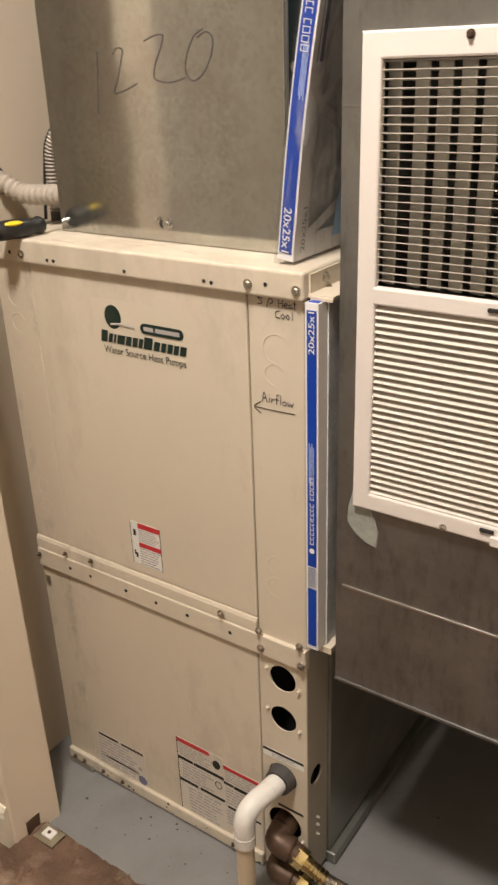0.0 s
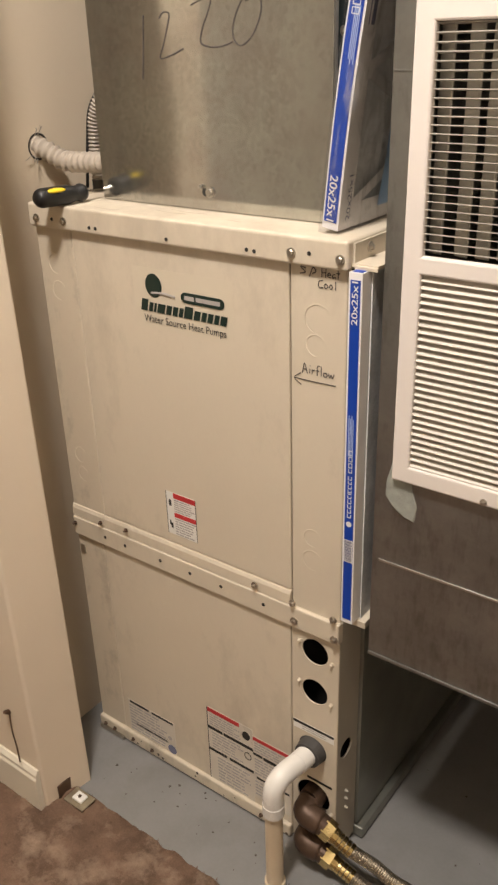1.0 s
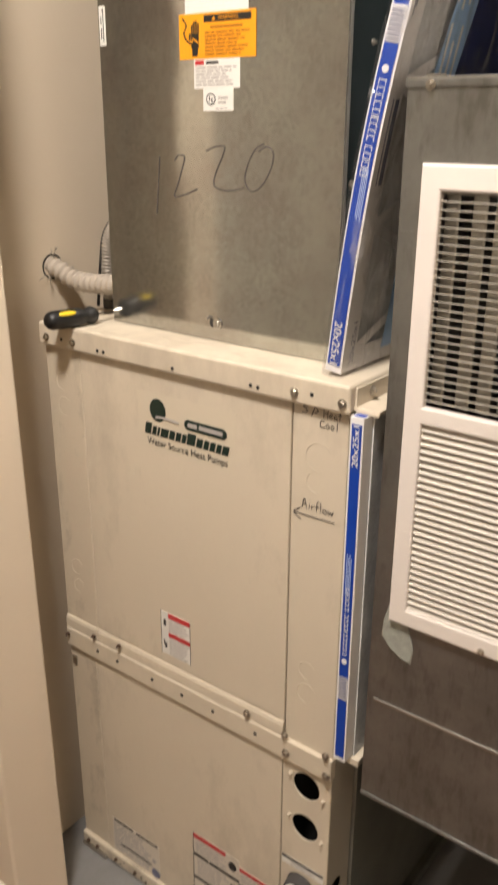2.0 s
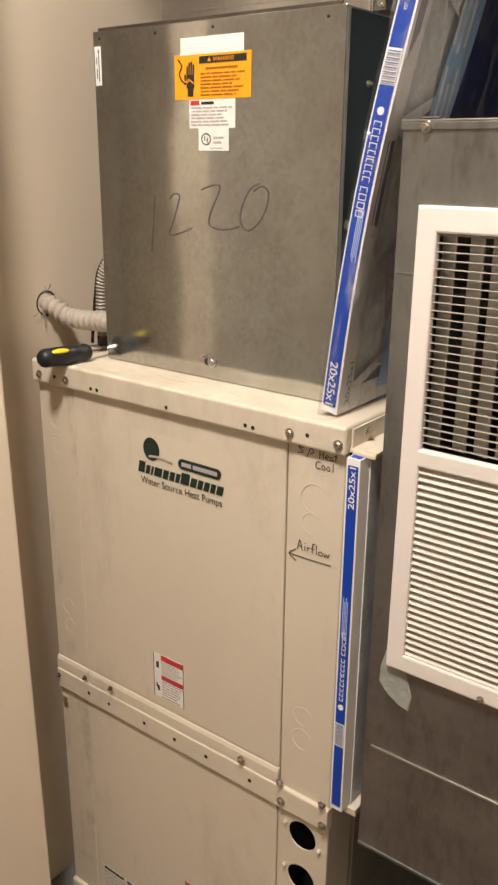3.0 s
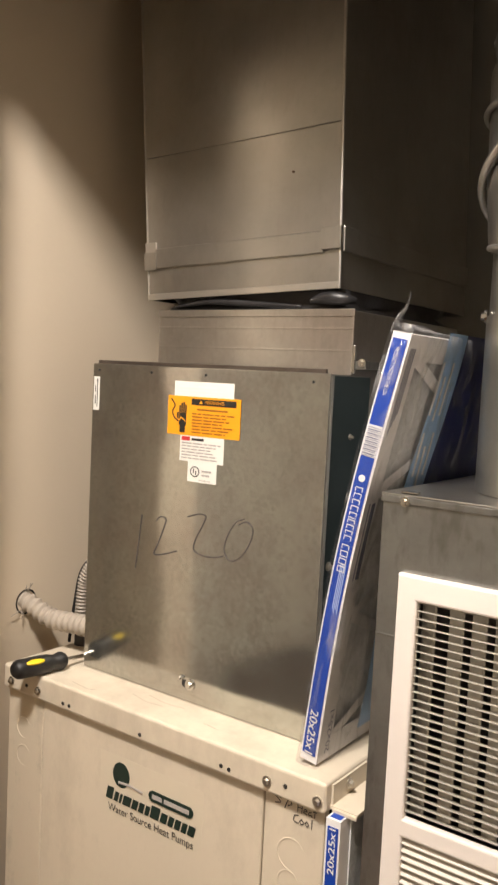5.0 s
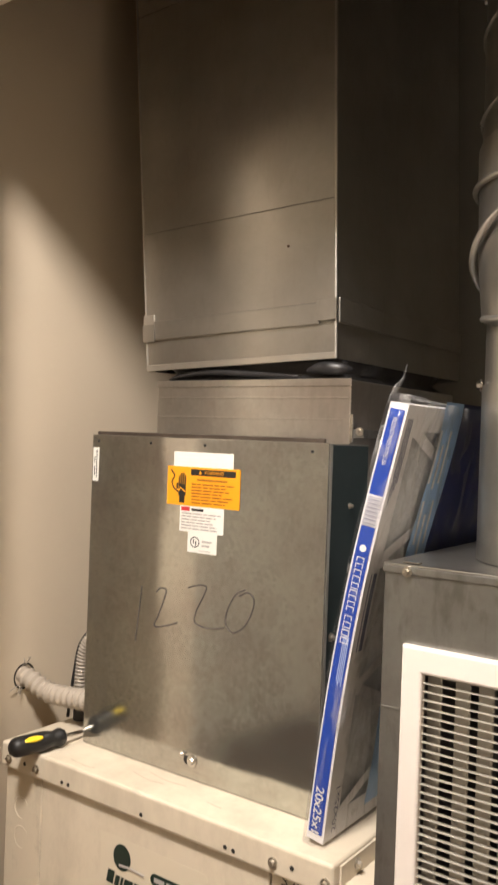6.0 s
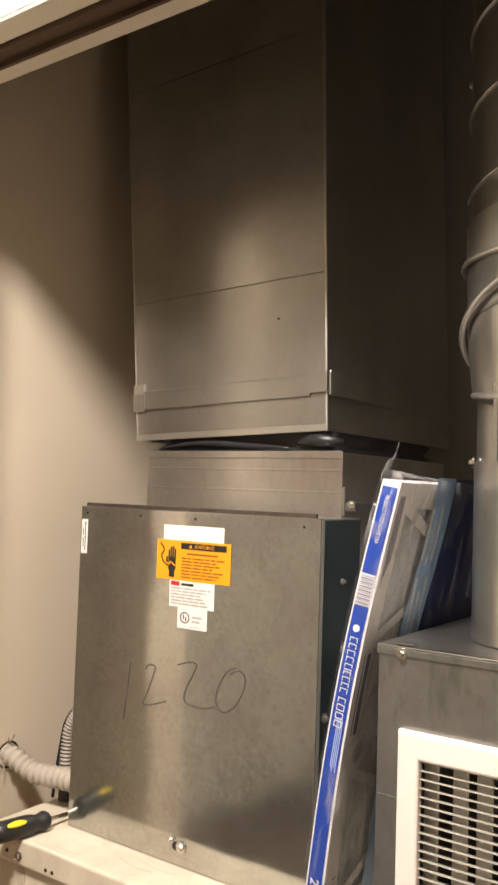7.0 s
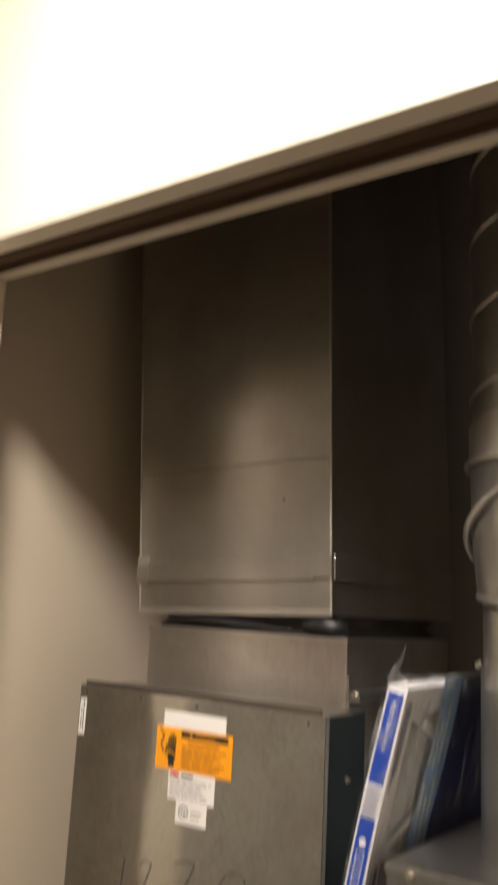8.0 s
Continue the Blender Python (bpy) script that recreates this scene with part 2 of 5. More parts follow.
def emitter(name, color, power):
    m = bpy.data.materials.new(name)
    m.use_nodes = True
    nd = m.node_tree.nodes
    bs = nd["Principled BSDF"]
    bs.inputs["Base Color"].default_value = rgba(color)
    bs.inputs["Emission Color"].default_value = rgba(color)
    bs.inputs["Emission Strength"].default_value = power
    return m


def film(name):
    """Thin clear wrapping film: mostly see-through, with wrinkled gloss and painted pale highlights."""
    m = bpy.data.materials.new(name)
    m.use_nodes = True
    nd, ln = m.node_tree.nodes, m.node_tree.links
    nd.remove(nd["Principled BSDF"])
    out = nd["Material Output"]
    tr, gl, mx = nd.new("ShaderNodeBsdfTransparent"), nd.new("ShaderNodeBsdfGlossy"), nd.new("ShaderNodeMixShader")
    tr.inputs[0].default_value = (0.93, 0.93, 0.94, 1)
    gl.inputs["Color"].default_value = (0.95, 0.94, 0.93, 1)
    gl.inputs["Roughness"].default_value = 0.16
    tc, n = nd.new("ShaderNodeTexCoord"), nd.new("ShaderNodeTexNoise")
    mp = nd.new("ShaderNodeMapping")
    mp.inputs["Scale"].default_value = (1, 1, 0.45)
    mp.inputs["Rotation"].default_value = (0.5, 0, 0)
    ln.new(tc.outputs["Object"], mp.inputs["Vector"])
    n.inputs["Scale"].default_value = 26.0
    n.inputs["Detail"].default_value = 3.0
    n.inputs["Distortion"].default_value = 1.2
    ln.new(mp.outputs["Vector"], n.inputs["Vector"])
    bp = nd.new("ShaderNodeBump")
    bp.inputs["Strength"].default_value = 1.0
    bp.inputs["Distance"].default_value = 0.02
    ln.new(n.outputs["Fac"], bp.inputs["Height"])
    ln.new(bp.outputs["Normal"], gl.inputs["Normal"])
    # white diffuse ridges stand in for highlights on the crinkles
    df, m2, hz = nd.new("ShaderNodeBsdfDiffuse"), nd.new("ShaderNodeMixShader"), nd.new("ShaderNodeMapRange")
    df.inputs["Color"].default_value = (0.75, 0.75, 0.76, 1)
    m2.inputs[0].default_value = 0.6
    ln.new(gl.outputs[0], m2.inputs[1])
    ln.new(df.outputs[0], m2.inputs[2])
    hz.inputs["From Min"].default_value = 0.48
    hz.inputs["From Max"].default_value = 0.72
    hz.inputs["To Min"].default_value = 0.03
    hz.inputs["To Max"].default_value = 0.42
    ln.new(n.outputs["Fac"], hz.inputs["Value"])
    ln.new(hz.outputs["Result"], mx.inputs[0])
    ln.new(tr.outputs[0], mx.inputs[1])
    ln.new(m2.outputs[0], mx.inputs[2])
    ln.new(mx.outputs[0], out.inputs["Surface"])
    return m


M_FILM = film("clear_wrapping_film")


# ---- building helpers ----
def placed(ob):
    """Where an object stands in the world, worked out through its parents."""
    m = ob.matrix_parent_inverse @ ob.matrix_basis
    return placed(ob.parent) @ m if ob.parent is not None else ob.matrix_basis.copy()


def link(name, me, material, parent=None, label="", smooth=False):
    me.materials.clear()
    me.materials.append(material)
    if smooth:
        for p in me.polygons:
            p.use_smooth = True
    ob = new(name, me)
    if parent is not None:
        ob.parent = parent
        ob.matrix_parent_inverse = placed(parent).inverted()
    if label:
        tagged(ob, label)
    return ob


def part(name, bm, material, parent=None, label="", smooth=False):
    """Links a bmesh, in world metres, as one mesh object under a thing or part."""
    me = bpy.data.meshes.new(name)
    bm.normal_update()
    bm.to_mesh(me)
    bm.free()
    return link(name, me, material, parent, label, smooth)


def thing(name, at, label, category, group="", kind=""):
    ob = new(name)
    ob.empty_display_size = 0.05
    ob.matrix_basis = Matrix.Translation(at)
    return tagged(ob, label, category, group, kind)


def box(x0, x1, y0, y1, z0, z1, bevel=0.0, seg=2, bm=None):
    own = bm is None
    b = bmesh.new()
    vs = bmesh.ops.create_cube(b, size=1.0)["verts"]
    for v in vs:
        v.co = Vector(((x0 + x1) / 2 + v.co.x * (x1 - x0), (y0 + y1) / 2 + v.co.y * (y1 - y0), (z0 + z1) / 2 + v.co.z * (z1 - z0)))
    if bevel:
        bmesh.ops.bevel(b, geom=b.edges[:], offset=bevel, segments=seg, profile=0.5, affect="EDGES")
    if own:
        return b
    join(bm, b)
    return bm


def join(bm, other):
    me = bpy.data.meshes.new("tmp")
    other.to_mesh(me)
    other.free()
    bm.from_mesh(me)
    bpy.data.meshes.remove(me)
    return bm


def rod(a, b, r0, r1=None, n=20, bm=None, cap=True):
    """A cylinder or cone from a to b."""
    a, b = Vector(a), Vector(b)
    c = bmesh.new()
    bmesh.ops.create_cone(c, cap_ends=cap, segments=n, radius1=r0, radius2=r0 if r1 is None else r1, depth=(b - a).length)
    m = Matrix.Translation((a + b) / 2) @ (b - a).to_track_quat("Z", "Y").to_matrix().to_4x4()
    bmesh.ops.transform(c, matrix=m, verts=c.verts)
    return c if bm is None else join(bm, c)


def smooth_path(points, steps=8):
    """A rounded line through the points (Catmull-Rom)."""
    ps = [Vector(p) for p in points]
    ps = [ps[0] * 2 - ps[1]] + ps + [ps[-1] * 2 - ps[-2]]
    out = []
    for i in range(1, len(ps) - 2):
        for k in range(steps):
            t = k / steps
            p0, p1, p2, p3 = ps[i - 1:i + 3]
            out.append(0.5 * ((2 * p1) + (p2 - p0) * t + (2 * p0 - 5 * p1 + 4 * p2 - p3) * t * t + (3 * p1 - p0 - 3 * p2 + p3) * t ** 3))
    out.append(ps[-2])
    return out


def tube(path, radius, n=12, flat=1.0, flat_axis=None, caps=True):
    """A tube along a path; radius is a number or a function of (index, share)."""
    b = bmesh.new()
    rings = []
    side = None
    for i, p in enumerate(path):
        d = (path[min(i + 1, len(path) - 1)] - path[max(i - 1, 0)]).normalized()
        if side is None:
            side = d.orthogonal().normalized()
        side = (side - d * side.dot(d)).normalized()
        up = d.cross(side)
        r = radius(i, i / max(1, len(path) - 1)) if callable(radius) else radius
        ring = []
        for k in range(n):
            a = 2 * math.pi * k / n
            o = (side * math.cos(a) + up * math.sin(a)) * r
            if flat_axis is not None:
                o[flat_axis] *= flat
            ring.append(b.verts.new(p + o))
        rings.append(ring)
    for q, s in zip(rings, rings[1:]):
        for k in range(n):
            b.faces.new((q[k], q[(k + 1) % n], s[(k + 1) % n], s[k]))
    if caps:
        b.faces.new(rings[0][::-1])
        b.faces.new(rings[-1])
    return b


def plate(x0, x1, z0, z1, y0, thick, holes=(), axis="y", gap=None):
    """A sheet in the plane y = y0 (or x = y0) with round holes (u, z, r) cut through."""
    b = bmesh.new()
    edges = []

    def loop(pts):
        vs = [b.verts.new(p) for p in pts]
        for i in range(len(vs)):
            edges.append(b.edges.new((vs[i], vs[(i + 1) % len(vs)])))

    def P(u, z):
        return (u, y0, z) if axis == "y" else (y0, u, z)

    loop([P(x0, z0), P(x1, z0), P(x1, z1), P(x0, z1)])
    for u, z, r in holes:
        loop([P(u + r * math.cos(2 * math.pi * k / 28), z + r * math.sin(2 * math.pi * k / 28)) for k in range(28)])
    for q in (gap or ()):
        loop([P(q[0], q[2]), P(q[1], q[2]), P(q[1], q[3]), P(q[0], q[3])])
    bmesh.ops.triangle_fill(b, edges=edges, use_beauty=True, use_dissolve=False)
    ext = bmesh.ops.extrude_face_region(b, geom=b.faces[:])
    d = Vector((0, thick, 0)) if axis == "y" else Vector((thick, 0, 0))
    bmesh.ops.translate(b, vec=d, verts=[v for v in ext["geom"] if isinstance(v, bmesh.types.BMVert)])
    bmesh.ops.recalc_face_normals(b, faces=b.faces[:])
    return b


def decal(name, x0, x1, z0, z1, y, material, parent, label=""):
    """A thin printed sheet facing -y, its face at y."""
    return part(name, box(x0, x1, y, y + 0.0006, z0, z1), material, parent, label)


def bars(rects, y):
    b = bmesh.new()
    for x0, x1, z0, z1 in rects:
        box(x0, x1, y, y + 0.0004, z0, z1, bm=b)
    return b


def marks(name, rects, y, material, parent):
    for r in rects:
        part(name, bars([r], y), material, parent)


def small_print(rects, y, material, parent, name="print"):
    """Many tiny printed bars on one label."""
    return tagged(part(name, bars(rects, y), material, parent), "", "", "", "stuff")


def text_lines(x0, x1, z0, z1, rows, seed):
    """Rows of short bars that stand for print too small to read."""
    rnd = random.Random(seed)
    out = []
    h = (z1 - z0) / rows
    for i in range(rows):
        zc = z1 - (i + 0.5) * h
        x = x0
        end = x0 + (x1 - x0) * rnd.uniform(0.7, 1.0)
        while x < end:
            w = min(end - x, (x1 - x0) * rnd.uniform(0.08, 0.26))
            out.append((x, x + w, zc - h * 0.22, zc + h * 0.22))
            x += w + (x1 - x0) * 0.03
    return out


def words(body, width, height, m, shear=0.0, thick=0.0):
    """Flat letters fitted to width x height, centred, laid in the XY plane, then moved by m."""
    cu = bpy.data.curves.new("words", "FONT")
    cu.body, cu.size, cu.shear, cu.offset = body, 1.0, shear, thick
    ob = bpy.data.objects.new("words", cu)
    scene.collection.objects.link(ob)
    me = bpy.data.meshes.new_from_object(ob.evaluated_get(bpy.context.evaluated_depsgraph_get()))
    bpy.data.objects.remove(ob)
    bpy.data.curves.remove(cu)
    co = np.empty(len(me.vertices) * 3)
    me.vertices.foreach_get("co", co)
    co = co.reshape(-1, 3)
    lo, hi = co.min(0), co.max(0)
    s = Matrix.Diagonal((width / (hi[0] - lo[0]), height / (hi[1] - lo[1]), 1, 1))
    c = (lo + hi) / 2
    me.transform(m @ s @ Matrix.Translation((-c[0], -c[1], 0)))
    return me


FRONT = pose(0, 0, 0, 90, 0, 0)


def pill(x0, x1, z0, z1, y, thick):
    """A flat bar with round ends, facing -y."""
    r = (z1 - z0) / 2
    zc = (z0 + z1) / 2
    pts = [(x1 - r + r * math.cos(a), zc + r * math.sin(a)) for a in np.linspace(-math.pi / 2, math.pi / 2, 11)]
    pts += [(x0 + r + r * math.cos(a), zc + r * math.sin(a)) for a in np.linspace(math.pi / 2, 3 * math.pi / 2, 11)]
    b = bmesh.new()
    f = b.faces.new([b.verts.new((x, y + thick, z)) for x, z in pts])
    e = bmesh.ops.extrude_face_region(b, geom=[f])
    bmesh.ops.translate(b, vec=(0, -thick, 0), verts=[v for v in e["geom"] if isinstance(v, bmesh.types.BMVert)])
    bmesh.ops.recalc_face_normals(b, faces=b.faces[:])
    return b


def shifted(ob, d, sx=1.0, sz=1.0, about=(0, 0, 0)):
    """Moves a thing or part with all that hangs on it, resized about a point."""
    c = Vector(about)
    ob.matrix_basis = Matrix.Translation(c + Vector(d)) @ Matrix.Diagonal((sx, 1, sz, 1)) @ Matrix.Translation(-c) @ ob.matrix_basis
    return ob


def front_at(x, y, z, turn=0):
    return pose(x, y, z) @ FRONT @ pose(0, 0, 0, 0, 0, turn)


def screw(parent, at, normal=(0, -1, 0), r=0.0055, material=None, name="screw"):
    a, n = Vector(at), Vector(normal)
    b = rod(a - n * 0.001, a + n * 0.0015, r * 1.5, n=14)
    rod(a + n * 0.0015, a + n * 0.006, r, r * 0.8, n=6, bm=b)
    return part(name, b, material or M_SCREW, parent)


def ring(c, r, w, normal_axis="y"):
    """A faint embossed ring round a knock-out, facing -y."""
    pts = [Vector((c[0] + r * math.cos(a), c[1], c[2] + r * math.sin(a))) for a in np.linspace(0, 2 * math.pi, 29)]
    return tube(pts, w, 6, 0.5, 1)


def arc(c, r, w):
    """The raised lip of a half-cut knock-out."""
    pts = [Vector((c[0] + r * math.cos(a), c[1], c[2] + r * math.sin(a))) for a in np.linspace(0.5, 5.0, 22)]
    return tube(pts, lambda i, t: w * (0.4 + math.sin(t * math.pi)), 6, 0.5, 1)


def stroke(points, y, r=0.0012, steps=7):
    return tube(smooth_path([(x, y, z) for x, z in points], steps), r, 6, 0.35, 1)


# ---- the room and the closet ----
def structure(name, bm, material, label, category="wall", smooth=False):
    ob = part(name, bm, material, None, "", smooth)
    return tagged(ob, label, category, "", "structure")


def prism(foot0, foot1, z0, z1, bevel=0.0):
    """A block between two outlines, one at z0 and one at z1."""
    b = bmesh.new()
    lo = [b.verts.new((x, y, z0)) for x, y in foot0]
    hi = [b.verts.new((x, y, z1)) for x, y in foot1]
    n = len(lo)
    b.faces.new(lo[::-1])
    b.faces.new(hi)
    up = []
    for i in range(n):
        b.faces.new((lo[i], lo[(i + 1) % n], hi[(i + 1) % n], hi[i]))
    if bevel:
        up = [e for e in b.edges if abs(e.verts[0].co.z - e.verts[1].co.z) > 0.5 and e.verts[0].co.x > -1.0]
        bmesh.ops.bevel(b, geom=up, offset=bevel, segments=4, profile=0.5, affect="EDGES")
    return b


CEIL = 3.00
DECK = 3.25
HEAD = 2.431
structure("floor", box(-0.3, 1.75, -0.215, 1.0, -0.1, 0.0), M_FLOOR, "grey painted concrete floor with grit and stains", "floor")


def carpet():
    b = bmesh.new()
    bmesh.ops.create_grid(b, x_segments=150, y_segments=110, size=0.5)
    for v in b.verts:
        v.co = Vector((0.2 + v.co.x * 1.6, -0.567 + v.co.y * 0.78, 0))
        edge = max(0.0, (v.co.y + 0.197) / 0.03)
        n = noise.noise(v.co * 14) * 0.008 + noise.noise(v.co * 40) * 0.006 + noise.noise(v.co * 110) * 0.005
        v.co.y += 0.006 * noise.noise(v.co * 25) * (1 if edge > 0 else 0)
        v.co.z = 0.012 + n - 0.012 * min(1.0, edge) ** 2
    for x0, x1, y0, y1 in ((-1.7, 3.2, -3.6, -0.955), (-1.7, -0.595, -0.955, -0.255), (0.995, 3.2, -0.955, -0.18)):
        box(x0, x1, y0, y1, -0.1, 0.01, bm=b)
    return b


structure("carpet", carpet(), M_CARPET, "brown short-pile carpet ending at the closet", "carpet", True)


def pile():
    """Carpet tufts as short curled blades."""
    rnd = random.Random(4)
    verts, faces = [], []
    for i in range(11000):
        x, y = rnd.uniform(-0.25, 0.72), rnd.uniform(-0.62, -0.178)
        z = 0.009 + noise.noise(Vector((x, y, 0)) * 14) * 0.008 + noise.noise(Vector((x, y, 0)) * 40) * 0.006
        a, h, w = rnd.uniform(0, 6.28), rnd.uniform(0.003, 0.007), rnd.uniform(0.0010, 0.0022)
        dx, dy = math.cos(a), math.sin(a)
        k = len(verts)
        verts += [(x - dy * w, y + dx * w, z), (x + dy * w, y - dx * w, z), (x + dx * h * 0.7, y + dy * h * 0.7, z + h)]
        faces.append((k, k + 1, k + 2))
    me = bpy.data.meshes.new("carpet_pile")
    me.from_pydata(verts, [], faces)
    return tagged(link("carpet_pile", me, M_CARPET), "loose brown carpet tufts", "carpet", "", "stuff")


pile()

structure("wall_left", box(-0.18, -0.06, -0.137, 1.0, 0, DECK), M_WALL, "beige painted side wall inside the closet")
structure("wall_back", box(-0.06, 1.7, 0.88, 1.0, 0, DECK), M_BACK_GREY, "back wall of the closet, darkened to grey for the shade there")
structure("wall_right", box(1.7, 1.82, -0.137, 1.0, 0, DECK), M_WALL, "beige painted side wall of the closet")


def wall_front():
    b = prism([(-1.7, -0.253), (0.085, -0.253), (0.101, -0.137), (-1.7, -0.137)],
              [(-1.7, -0.253), (0.062, -0.253), (0.075, -0.137), (-1.7, -0.137)], 0, HEAD, 0.007)
    box(-1.7, 3.2, -0.253, -0.137, HEAD, DECK, bm=b)
    box(1.62, 3.2, -0.253, -0.137, 0, HEAD, bm=b)
    return b


structure("wall_front", wall_front(), M_FRONT, "beige painted wall with the wide closet opening, lightened for missing light")
# added unseen closet ceiling, height and grey chosen to steer bounce light
structure("ceiling_closet", box(-0.2, 1.82, -0.253, 1.0, DECK, DECK + 0.1), M_DECK, "unseen closet ceiling, added, its grey set for bounce light", "ceiling")
structure("ceiling", box(-1.7, 3.2, -3.6, -0.253, CEIL, CEIL + 0.1), M_CEIL, "white painted ceiling", "ceiling")
# added unseen wall whose end makes the heater box's bright streak
structure("wall_room_side", box(-1.02, -0.90, -1.30, -0.253, 0, CEIL), M_ROOM, "unseen short cream wall, added for its reflection in the heater box")
structure("wall_room_left", box(-1.82, -1.7, -3.6, -0.137, 0, CEIL), M_ROOM, "unseen room wall, added in pale cream for bounce light")
structure("wall_room_right", box(3.2, 3.32, -3.6, -0.137, 0, CEIL), M_ROOM, "unseen room wall, added in pale cream for bounce light")
structure("wall_room_back", box(-1.82, 3.32, -3.72, -3.6, 0, CEIL), M_ROOM, "unseen room wall, added in pale cream for bounce light")


def baseboard():
    prof = [(0.0, 0.0), (-0.013, 0.0), (-0.013, 0.088), (-0.010, 0.094), (-0.010, 0.102), (-0.004, 0.112), (0.0, 0.112)]
    b = bmesh.new()
    a = [b.verts.new((-1.69, -0.2535 + y, z + 0.004)) for y, z in prof]
    c = [b.verts.new((0.080, -0.2535 + y, z + 0.004)) for y, z in prof]
    n = len(prof)
    for i in range(n):
        b.faces.new((a[i], a[(i + 1) % n], c[(i + 1) % n], c[i]))
    b.faces.new(a[::-1])
    b.faces.new(c)
    return b


structure("baseboard", baseboard(), M_TRIM, "cream painted wooden baseboard", "baseboard")

# head of the opening: cream boards with the folding-door track between them
track = thing("door_track", (0.8, -0.2, HEAD), "brown metal folding-door track under a cream head board", "door track", kind="structure")
part("head_board", box(0.072, 1.618, -0.172, -0.139, HEAD - 0.006, HEAD + 0.0, 0.002), M_TRIM, track, "cream painted board")
part("head_board", box(0.060, 1.618, -0.252, -0.214, HEAD - 0.006, HEAD + 0.0, 0.002), M_TRIM, track, "cream painted board")
part("track_rail", box(0.066, 1.618, -0.212, -0.174, HEAD - 0.004, HEAD - 0.001), M_WOODY, track)
part("track_lip", box(0.066, 1.618, -0.212, -0.206, HEAD - 0.012, HEAD - 0.004), M_WOODY, track)
part("track_end", box(0.078, 0.108, -0.206, -0.180, HEAD - 0.010, HEAD - 0.004, 0.001), M_BRONZE, track)
part("track_lip", box(0.066, 1.618, -0.180, -0.174, HEAD - 0.012, HEAD - 0.004), M_WOODY, track)

# flush ceiling lamp of the room
lamp = thing("ceiling_lamp", LAMP_AT, "round white glowing flush ceiling lamp", "ceiling lamp")
part("lamp_base", rod((LAMP_AT[0], LAMP_AT[1], LAMP_AT[2] - 0.025), LAMP_AT, 0.15, n=40), M_TRIM, lamp)


def dome():
    b = bmesh.new()
    bmesh.ops.create_uvsphere(b, u_segments=32, v_segments=12, radius=0.14)
    bmesh.ops.delete(b, geom=[v for v in b.verts if v.co.z > 0.001], context="VERTS")
    for v in b.verts:
        v.co.z *= 0.5
    bmesh.ops.translate(b, vec=Vector(LAMP_AT) - Vector((0, 0, 0.027)), verts=b.verts)
    return b


part("diffuser", dome(), emitter("lamp_glass", (1.0, 0.91, 0.83), LAMP_POWER), lamp, "glowing glass diffuser", True)


# ---- the heat pump ----
W, D, TOP = 0.655, 0.60, 1.243


